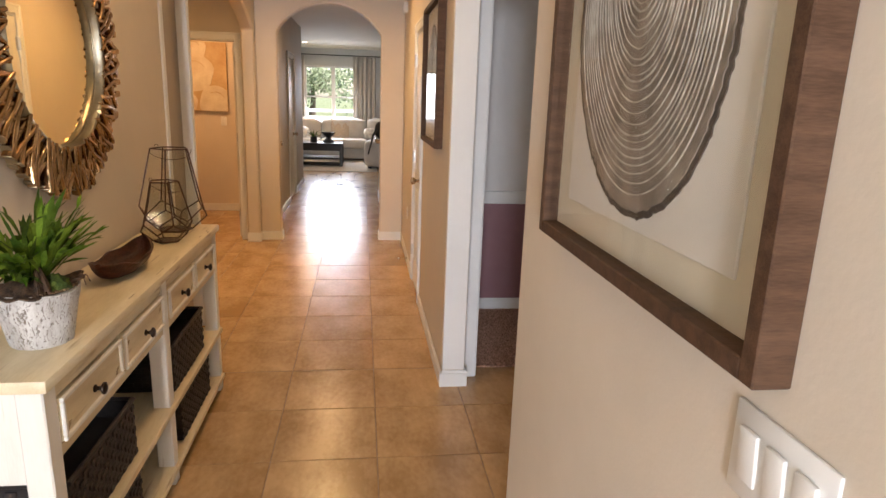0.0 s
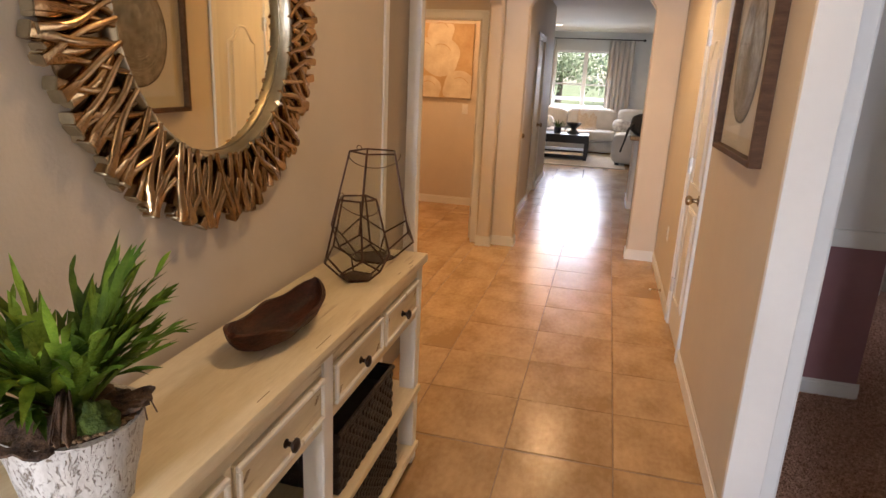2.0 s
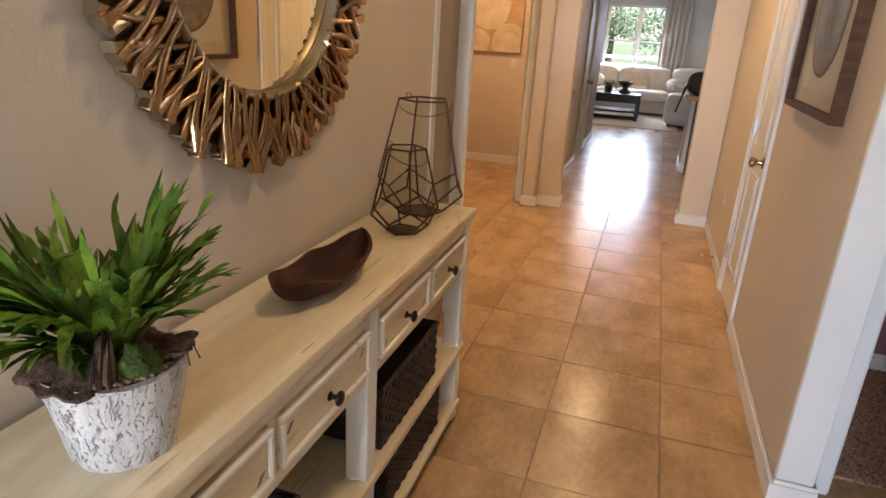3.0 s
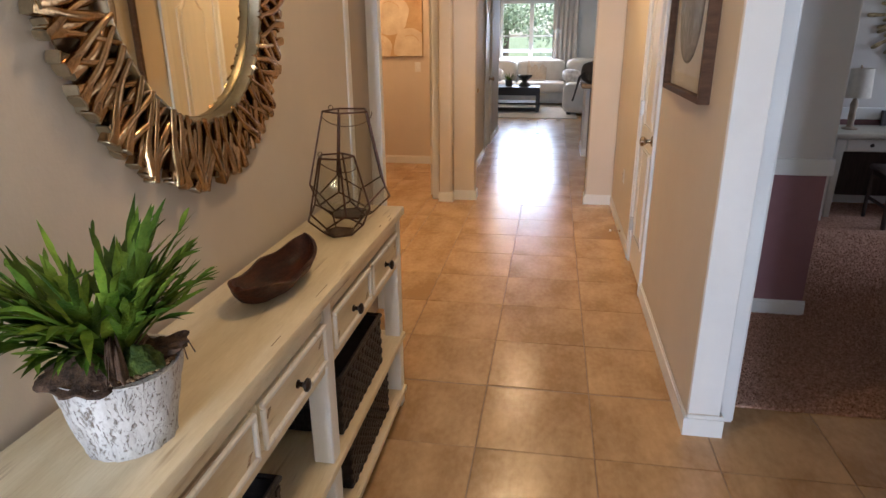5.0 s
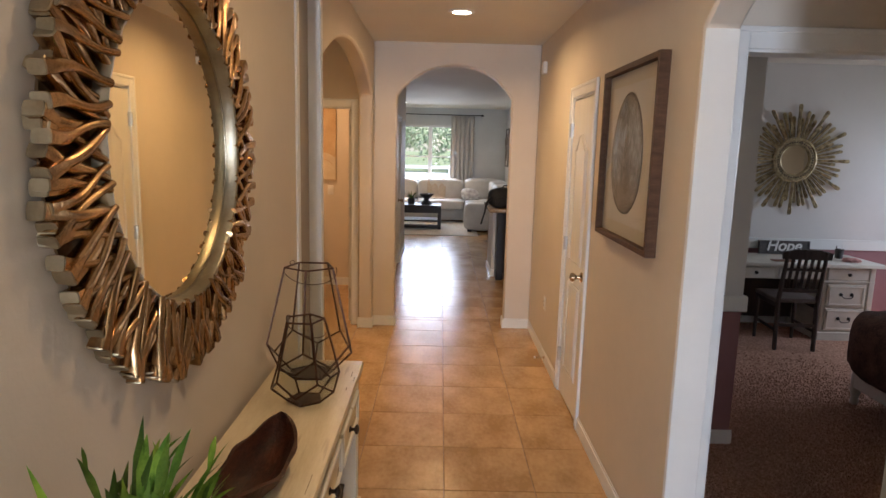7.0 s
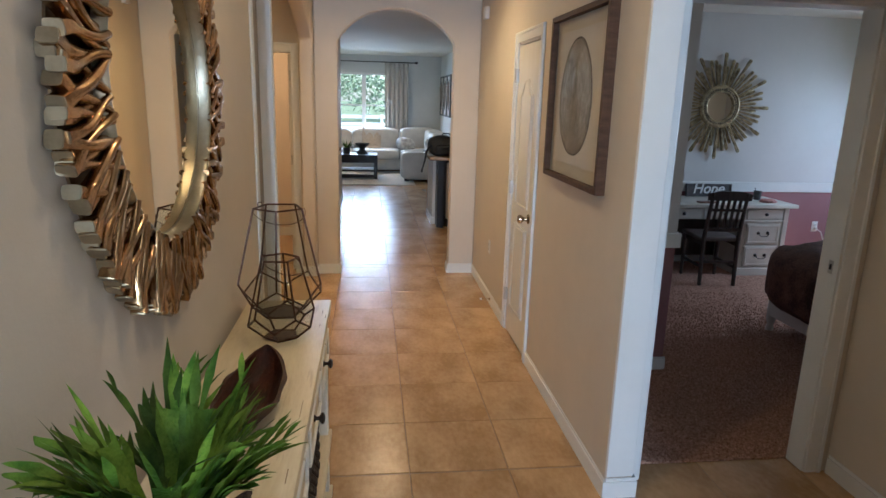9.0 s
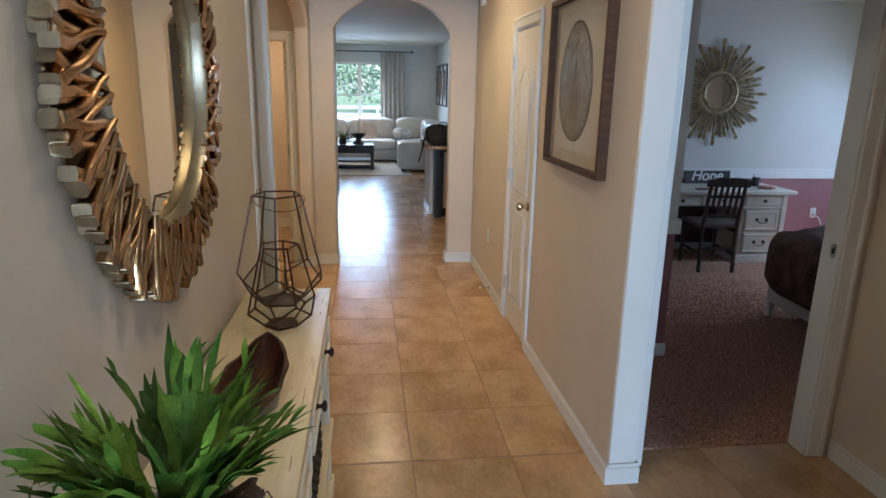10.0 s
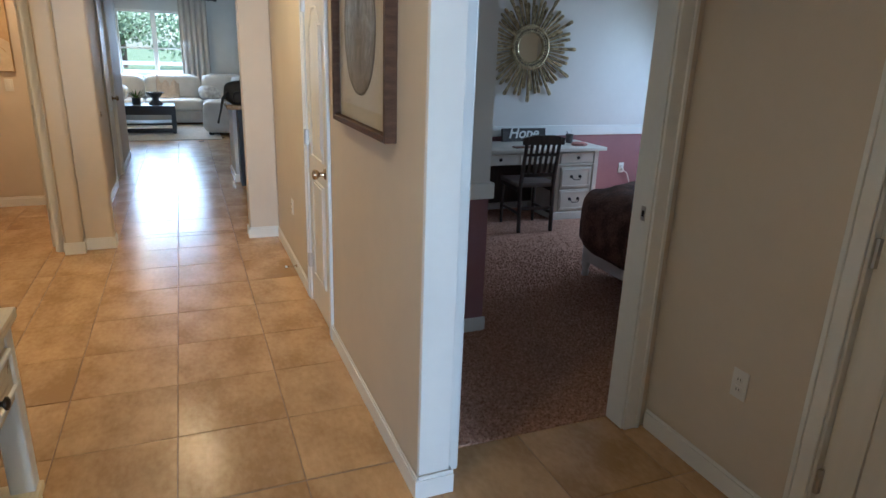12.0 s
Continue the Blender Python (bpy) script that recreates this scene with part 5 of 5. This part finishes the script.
part("cord_run", tube([(4.36, BW - 0.015, 0.38), (4.42, BW - 0.03, 0.34), (4.46, BW - 0.03, 0.25), (4.50, BW - 0.02, 0.10), (4.52, BW - 0.03, 0.016)], 0.005, 6), PLASTIC, cd)
part("plug", box(4.342, 4.37, BW - 0.035, BW - 0.009, 0.37, 0.40, 0.004), PLASTIC, cd)

bd = thing("bed", (2.44, 4.28, 0), "bed with white frame and rumpled brown plush comforter", "bed")
for y in (-0.72, 0.74):
    for x in (0.06, 2.1):
        part("leg", lathe([(0.0, 0), (0.022, 0), (0.028, 0.03), (0.022, 0.06), (0.034, 0.10), (0.034, 0.30), (0, 0.30)], 14, pose(x, y, 0), False), DESKPAINT, bd)
part("foot_rail", box(0.03, 0.08, -0.72, 0.74, 0.13, 0.30, 0.006), DESKPAINT, bd)
for y in (-0.74, 0.73):
    part("side_rail", box(0.08, 2.1, y, y + 0.03, 0.13, 0.30, 0.004), DESKPAINT, bd)
part("mattress", box(0.05, 2.2, -0.70, 0.72, 0.30, 0.58, 0.04, 3), SHADE, bd)
bm = bmesh.new()
bmesh.ops.create_cube(bm, size=1)
bmesh.ops.subdivide_edges(bm, edges=bm.edges, cuts=22, use_grid_fill=True)
for v in bm.verts:
    c = v.co * 2
    l = max(1e-6, (abs(c.x) ** 5 + abs(c.y) ** 5 + abs(c.z) ** 5) ** 0.2)
    c = c / l
    p = Vector((1.02 + c.x * 1.18, 0.03 + c.y * 0.82, 0.475 + c.z * 0.255))
    p += Vector((0.02, 0.03, 0.035)) * (noise.noise(p * 4) + 0.5 * noise.noise(p * 11))
    v.co = p
part("comforter", bm, BEDDING, bd, "rumpled brown plush comforter", 80)

# ---- living room and kitchen end ----


def cushion(name, x0, x1, y0, y1, z0, z1, m, parent, power=4.0, rough_amt=0.012, cuts=9, turn=None):
    bm = bmesh.new()
    bmesh.ops.create_cube(bm, size=1)
    bmesh.ops.subdivide_edges(bm, edges=bm.edges, cuts=cuts, use_grid_fill=True)
    cx, cy, cz = (x0 + x1) / 2, (y0 + y1) / 2, (z0 + z1) / 2
    for v in bm.verts:
        c = v.co * 2
        l = max(1e-6, (abs(c.x) ** power + abs(c.y) ** power + abs(c.z) ** power) ** (1 / power))
        c = c / l
        p = Vector((c.x * (x1 - x0) / 2, c.y * (y1 - y0) / 2, c.z * (z1 - z0) / 2))
        p += Vector((1, 1, 1)) * rough_amt * noise.noise(p * 7 + Vector((cx, cy, cz)))
        if turn is not None:
            p = turn @ p
        v.co = p + Vector((cx, cy, cz))
    return part(name, bm, m, parent, "", 70)


so = thing("sectional_sofa", (0, 0, 0), "cream leather L-shaped sectional sofa under the window", "sofa")
part("base", box(-3.2, 1.08, 15.15, 16.05, 0.05, 0.30, 0.03, 2), SOFA, so)
part("return_base", box(0.16, 1.08, 13.60, 15.14, 0.05, 0.30, 0.03, 2), SOFA, so)
for x0, x1 in ((-3.15, -2.05), (-2.04, -0.95), (-0.94, 0.14)):
    cushion("seat_cushion", x0, x1, 15.0, 15.72, 0.28, 0.52, SOFA, so, 6)
    cushion("back_cushion", x0, x1, 15.62, 16.06, 0.44, 0.97, SOFA, so, 5)
cushion("corner_seat", 0.15, 1.0, 14.95, 15.75, 0.28, 0.52, SOFA, so, 6)
cushion("back_cushion", 0.15, 1.05, 15.62, 16.06, 0.44, 0.99, SOFA, so, 5)
cushion("seat_cushion", 0.20, 0.80, 13.72, 14.94, 0.28, 0.50, SOFA, so, 6)
cushion("back_cushion", 0.70, 1.10, 13.7, 14.6, 0.44, 0.95, SOFA, so, 5)
cushion("back_cushion", 0.70, 1.10, 14.6, 15.6, 0.44, 0.97, SOFA, so, 5)
cushion("arm", 0.08, 1.09, 13.46, 13.78, 0.04, 0.60, SOFA, so, 8)
part("foot", box(0.16, 0.24, 13.5, 13.58, 0, 0.06), BLACKWOOD, so)
part("foot", box(0.95, 1.03, 13.5, 13.58, 0, 0.06), BLACKWOOD, so)
part("foot", box(-3.1, -3.0, 15.2, 15.3, 0, 0.06), BLACKWOOD, so)
for x, y, z, rz, m, lab in ((0.28, 15.35, 0.62, 15, PILLOW, "shiny silver-grey throw pillow on the sofa"), (-1.42, 15.30, 0.64, -20, PILLOW, "patterned black and white throw pillow on the sofa"), (-1.75, 15.35, 0.66, 10, THROW, "tan throw pillow on the sofa"), (0.80, 14.5, 0.66, 60, PILLOW, "silver-grey throw pillow on the sofa")):
    pw = thing("throw_pillow", (x, y, z), lab, "pillow", "throw pillows")
    cushion("pillow_cover", -0.23, 0.23, -0.08, 0.08, -0.17, 0.17, m, pw, 2.6, 0.02, 7, pose(0, 0, 0, -38, 8, rz).to_3x3())
tb = thing("throw_blanket", (0, 0, 0), "tan knitted throw draped over the sofa back", "blanket")
bm = bmesh.new()
prof = [(15.30, 0.535), (15.55, 0.54), (15.60, 0.60), (15.61, 0.80), (15.66, 0.94), (15.80, 1.0), (15.98, 1.0), (16.07, 0.92), (16.09, 0.70)]
rows = []
for i in range(15):
    x = -0.72 + i * 0.031
    rows.append([bm.verts.new((x, y - 0.012 * math.sin(i * 1.3), z + 0.008 * math.sin(i * 1.7))) for y, z in prof])
for a, b in zip(rows, rows[1:]):
    for k in range(len(prof) - 1):
        bm.faces.new((a[k], a[k + 1], b[k + 1], b[k]))
bl = part("blanket_cloth", bm, THROW, tb, "", 80)
sol = bl.modifiers.new("cloth_thickness", "SOLIDIFY")
sol.thickness = 0.014

ct = thing("coffee_table", (-1.155, 14.15, 0), "black-brown coffee table with lower shelf on rug", "coffee table")
part("top", box(-0.80, 0.77, -0.35, 0.35, 0.45, 0.50, 0.004), BLACKWOOD, ct)
part("lower_shelf", box(-0.74, 0.71, -0.31, 0.31, 0.16, 0.185, 0.003), BLACKWOOD, ct)
part("skirt", box(-0.74, 0.71, -0.335, -0.315, 0.34, 0.45, 0.002), BLACKWOOD, ct)
part("skirt", box(-0.74, 0.71, -0.335, -0.31, 0.03, 0.10, 0.002), BLACKWOOD, ct)
for x in (-0.80, 0.70):
    for y in (-0.35, 0.28):
        part("leg", box(x, x + 0.07, y, y + 0.07, 0, 0.45, 0.003), BLACKWOOD, ct)
vs = thing("black_vase", (-0.70, 14.05, 0.50), "black hourglass-shaped bowl on coffee table", "vase")
part("vase_body", lathe([(0, 0), (0.12, 0), (0.11, 0.03), (0.055, 0.09), (0.055, 0.12), (0.15, 0.21), (0.155, 0.225), (0.145, 0.225), (0.05, 0.13), (0, 0.12)], 6, None, False), BLACK, vs)
tp = thing("succulent_plant", (-1.02, 14.08, 0.50), "spiky green succulent in a dark pot", "potted plant")
part("pot", lathe([(0, 0), (0.07, 0), (0.075, 0.12), (0.065, 0.12), (0.06, 0.02), (0, 0.02)], 18, None, False), BLACK, tp)
part("soil", lathe([(0, 0.09), (0.063, 0.09), (0.063, 0.1), (0, 0.1)], 18, None, False), DRIFT, tp)
for i in range(22):
    a = i * 2.4
    bm = bmesh.new()
    blade(bm, Vector((0.02 * math.cos(a), 0.02 * math.sin(a), 0.1)), Vector((math.cos(a), math.sin(a), 0.5 + 1.6 * (i % 5) / 4)), 0.2, 0.014, 0.4)
    part("leaf", bm, LEAFDARK, tp, "", 80)
rg_ = thing("area_rug", (-1.2, 14.3, 0), "flat beige rug under the coffee table", "rug")
part("rug_body", box(-2.0, 1.55, -1.36, 1.0, 0.0, 0.012, 0.004), RUG, rg_)

# curtains


def curtain(x0, x1, label):
    ob = thing("curtain", (0, 0, 0), label, "curtain", "living room curtains")
    n = 5
    w = (x1 - x0) / n
    bm = bmesh.new()
    cols = []
    m = 60
    for i in range(m + 1):
        f = i / m
        x = x0 + (x1 - x0) * f
        cols.append([bm.verts.new((x + 0.02 * math.sin(7 * f) * (1 - z / 2.4), 16.10 + 0.042 * math.sin(f * n * 2 * math.pi) * (1 - 0.35 * z / 2.4) + 0.01 * math.sin(f * 13 + z * 2), z)) for z in (0.02, 0.6, 1.2, 1.8, 2.30, 2.44)])
    for a, b in zip(cols, cols[1:]):
        for k in range(5):
            bm.faces.new((a[k], a[k + 1], b[k + 1], b[k]))
    c = part("drape", bm, CURTAIN, ob, "", 80)
    sol = c.modifiers.new("cloth_thickness", "SOLIDIFY")
    sol.thickness = 0.006


curtain(-0.19, 0.36, "greige floor-length curtain drawn to one side")
curtain(-1.80, -1.37, "greige floor-length curtain drawn to one side")
rd = thing("curtain_rod", (0, 0, 2.46), "thin black curtain rod with round finials", "curtain rod")
part("rod", tube([(-1.9, 16.10, 0), (0.52, 16.10, 0)], 0.011, 10), BLACK, rd)
for x in (-1.92, 0.55):
    part("finial", lathe([(0, -0.035), (0.02, -0.03), (0.027, 0), (0.02, 0.03), (0, 0.035)], 14, pose(x, 16.10, 0, 0, 90, 0), False), BLACK, rd)
for x in (-1.6, -0.68, 0.42):
    part("bracket", tube([(x, 16.2, -0.02), (x, 16.14, -0.02), (x, 16.10, -0.008)], 0.007, 6), BLACK, rd)
for i in range(3):
    y = 14.16 + i * 0.64
    fp = thing("wall_picture", pose(1.15, y + 0.3, 1.72, 0, 0, -90), "tall narrow black-framed picture on grey wall", "framed picture", "black framed pictures")
    for q in ((-0.30, -0.265, -0.44, 0.44), (0.265, 0.30, -0.44, 0.44), (-0.265, 0.265, 0.405, 0.44), (-0.265, 0.265, -0.44, -0.405)):
        part("frame_rail", box(q[0], q[1], -0.03, 0, q[2], q[3], 0.002), BLACK, fp)
    part("print", box(-0.265, 0.265, -0.014, 0, -0.405, 0.405), PAPER, fp)
    part("picture_motif", tube([(0.0, -0.016, -0.3), (0.03, -0.016, -0.05), (-0.02, -0.016, 0.2), (0.02, -0.016, 0.33)], [0.01, 0.05, 0.06, 0.01], 8), WOODSLICE, fp)

isl = thing("kitchen_island", (0.02, 0.10, 0), "kitchen island with dark cabinets and tan stone top", "kitchen island")
part("half_wall", box(0.27, 0.40, 9.05, 9.72, 0, 0.89, 0.006), WALL_COOL, isl, "pale painted half wall")
part("base_trim", box(0.258, 0.412, 9.038, 9.732, 0, 0.095, 0.003), TRIM, isl)
part("end_panel", box(0.315, 0.40, 8.80, 9.04, 0, 0.89, 0.003), BLACKWOOD, isl)
part("cabinet_body", box(0.40, 1.05, 8.82, 9.72, 0.09, 0.89, 0.003), BLACKWOOD, isl)
dw = part("dishwasher_panel", box(0.43, 1.02, 8.80, 8.818, 0.12, 0.86, 0.004), STEEL, isl, "stainless dishwasher front")
part("handle", tube([(0.48, 8.77, 0.78), (0.97, 8.77, 0.78)], 0.009, 8), STEEL, dw)
part("toe_kick", box(0.42, 1.03, 8.87, 9.72, 0, 0.09), BLACKWOOD, isl)
part("worktop", box(0.20, 1.12, 8.72, 9.80, 0.89, 0.935, 0.008, 2), GRANITE, isl, "tan speckled stone top")
bp = thing("backpack", (0.44, 9.02, 0.935), "black backpack with hanging strap on the island", "backpack")
cushion("bag_body", -0.24, 0.26, -0.13, 0.15, 0.0, 0.26, FABRIC, bp, 3.2, 0.03, 9)
cushion("front_pocket", -0.15, 0.17, -0.18, -0.08, 0.02, 0.16, FABRIC, bp, 3.2, 0.015, 6)
part("strap", tube([(-0.20, -0.10, 0.14), (-0.26, -0.17, 0.07), (-0.285, -0.215, -0.04), (-0.31, -0.215, -0.13), (-0.325, -0.21, -0.19)], [0.02, 0.016, 0.011, 0.009, 0.012], 8), FABRIC, bp)
part("grab_loop", tube([(-0.05, 0.03, 0.25), (-0.03, 0.03, 0.29), (0.05, 0.03, 0.29), (0.07, 0.03, 0.25)], 0.008, 6), FABRIC, bp)

# ---- outside ----
structure("ground", box(-150, 150, -120, 260, -0.5, -0.32), GRASS, "lawn around the house")
structure("road", box(-150, 150, 25, 44, -0.32, -0.30), ASPHALT, "pale road beyond the lawn")
fe = thing("vinyl_fence", (0, 30, -0.32), "long low white rail fence beside the road", "fence")
for i in range(17):
    x = -20 + i * 2.5
    part("post", box(x - 0.06, x + 0.06, -0.06, 0.06, 0, 1.2, 0.01), WHITEPAINT, fe)
    if i < 16:
        for z in (0.35, 0.70, 1.02):
            part("rail", box(x + 0.06, x + 2.44, -0.02, 0.02, z, z + 0.14, 0.005), WHITEPAINT, fe)


def tree(x, y, h, r, seed):
    rg = random.Random(seed)
    ob = thing("tree", (x, y, -0.32), "leafy green broad-crowned tree across the road", "tree", "trees outside")
    part("trunk", tube([(0, 0, 0), (0.1, 0, h * 0.3), (0.05, 0.1, h * 0.55), (0.2, 0, h * 0.8)], [0.28, 0.2, 0.14, 0.05], 10), TRUNK, ob)
    for i in range(5):
        a = i * 1.3 + seed
        z = h * (0.3 + 0.08 * i)
        part("limb", tube([(0.08, 0, z), (math.cos(a) * r * 0.4, math.sin(a) * r * 0.4, z + h * 0.12), (math.cos(a) * r * 0.7, math.sin(a) * r * 0.7, z + h * 0.22)], [0.11, 0.07, 0.03], 7), TRUNK, ob)
    bm = bmesh.new()
    lobes = [(rg.uniform(-0.6, 0.6) * r, rg.uniform(-0.6, 0.6) * r, h * rg.uniform(0.14, 0.95), rg.uniform(0.3, 0.5) * r) for _ in range(15)]
    for lx, ly, lz, lr in lobes:
        for _ in range(170):
            d = Vector((rg.gauss(0, 1), rg.gauss(0, 1), rg.gauss(0, 0.8))).normalized() * lr * rg.uniform(0.6, 1.08)
            c = Vector((lx, ly, lz)) + d
            u = Vector((rg.gauss(0, 1), rg.gauss(0, 1), rg.gauss(0, 1))).normalized()
            w = u.orthogonal().normalized()
            s = rg.uniform(0.09, 0.2)
            bm.faces.new([bm.verts.new(c + u * s), bm.verts.new(c + w * s * 0.6), bm.verts.new(c - u * s), bm.verts.new(c - w * s * 0.6)])
    part("crown", bm, TREELEAF, ob)


for i, (x, y, h, r) in enumerate(((-9, 52, 6.5, 4.2), (-4.2, 56, 5.0, 3.4), (1.2, 50, 6.0, 3.6), (5.5, 55, 6.5, 4), (-15, 58, 8, 5), (12, 60, 8, 5))):
    tree(x, y, h, r, i + 3)

# ---- carpet pile near the doorway ----
rs = np.random.RandomState(7)
step = 0.0115
gx, gy = np.meshgrid(np.arange(0.60, 3.2, step), np.arange(3.35, 6.3, step))
cx = gx.ravel() + rs.uniform(-0.004, 0.004, gx.size)
cy = gy.ravel() + rs.uniform(-0.004, 0.004, gx.size)
cx = np.maximum(cx, 0.60)
keep = ~((cx < 1.345) & (cy > 4.355)) & (rs.uniform(0, 1, cx.size) > np.clip((cy - 4.4) / 1.8, 0, 1)) & (rs.uniform(0, 1, cx.size) > np.clip((cx - 2.5) / 0.6, 0, 1))
cx, cy = cx[keep], cy[keep]
count = cx.size
ang, rad, tall = rs.uniform(0, 6.28, count), rs.uniform(0.0045, 0.0075, count), rs.uniform(0.005, 0.013, count)
verts = np.zeros((count, 4, 3))
for k in range(3):
    verts[:, k, 0] = cx + rad * np.cos(ang + k * 2.0944)
    verts[:, k, 1] = np.maximum(cy + rad * np.sin(ang + k * 2.0944), 3.346)
    verts[:, k, 2] = 0.0075
verts[:, 3, 0] = cx + rs.uniform(-0.005, 0.005, count)
verts[:, 3, 1] = np.maximum(cy + rs.uniform(-0.005, 0.005, count), 3.346)
verts[:, 3, 2] = 0.008 + tall
base = np.arange(count)[:, None] * 4
faces = np.concatenate([base + np.array([q]) for q in ((0, 1, 3), (1, 2, 3), (2, 0, 3))])
pile_mesh = bpy.data.meshes.new("carpet_pile")
pile_mesh.from_pydata(verts.reshape(-1, 3).tolist(), [], faces.tolist())
pile_mesh.materials.append(CARPET)
pile_ob = new("carpet_pile", pile_mesh)
pile_ob.parent = bpy.data.objects["carpet"]
tagged(pile_ob, kind="stuff")

# ---- floor tiles ----
G, GX, GY = 0.459, -0.362, 3.805
structure("floor", box(-4.75, 3.75, BACK - 0.2, 16.4, -0.12, -0.0035), GROUT, "tan grout bed of the tiled floor")
floor_ob = bpy.data.objects["floor"]


def tile_mesh(x0, x1, y0, y1):
    g = 0.0021
    bm = box(x0 + g, x1 - g, y0 + g, y1 - g, -0.010, 0.0)
    top = [e for e in bm.edges if all(v.co.z > -0.001 for v in e.verts)]
    bmesh.ops.bevel(bm, geom=top, offset=0.0022, segments=1, affect="EDGES")
    me = bpy.data.meshes.new("tile")
    bm.to_mesh(me)
    bm.free()
    me.materials.append(TILE)
    return me


full = tile_mesh(0, G, 0, G)
rest = bmesh.new()


def lay(x0, x1, y0, y1, single):
    for i in range(math.floor((x0 - GX) / G), math.ceil((x1 - GX) / G)):
        for k in range(math.floor((y0 - GY) / G), math.ceil((y1 - GY) / G)):
            ax, ay = GX + i * G, GY + k * G
            bx, by = min(ax + G, x1), min(ay + G, y1)
            cx, cy = max(ax, x0), max(ay, y0)
            if bx - cx < 0.01 or by - cy < 0.01:
                continue
            if not single:
                g = 0.0021
                put_box(rest, cx + g, bx - g, cy + g, by - g, -0.010, 0.0)
                continue
            whole = bx - cx > G - 0.001 and by - cy > G - 0.001
            ob = new("tile", full if whole else tile_mesh(0, bx - cx, 0, by - cy))
            ob.location = (cx, cy, 0)
            ob.parent = floor_ob


lay(LX - T, 1.72, 1.0, 3.353, True)
lay(LX - T, RX + T - 0.001, 3.353, AY + 0.2, True)
lay(-3.1, LX - T - 0.001, 4.2, 8.5, True)
lay(LX - T, 1.0, AY + 0.2, 13.0, True)
lay(LX - T, 1.72, BACK, 1.0 - 0.001, False)
lay(LX - T, 3.6, 13.0 + 0.001, 16.2, False)
lay(1.0 + 0.001, 3.6, AY + 0.5, 13.0, False)
lay(-4.6, LX - T - 0.001, 11.3, 16.2, False)
tagged(part("tile_field", rest, TILE, floor_ob), kind="stuff")
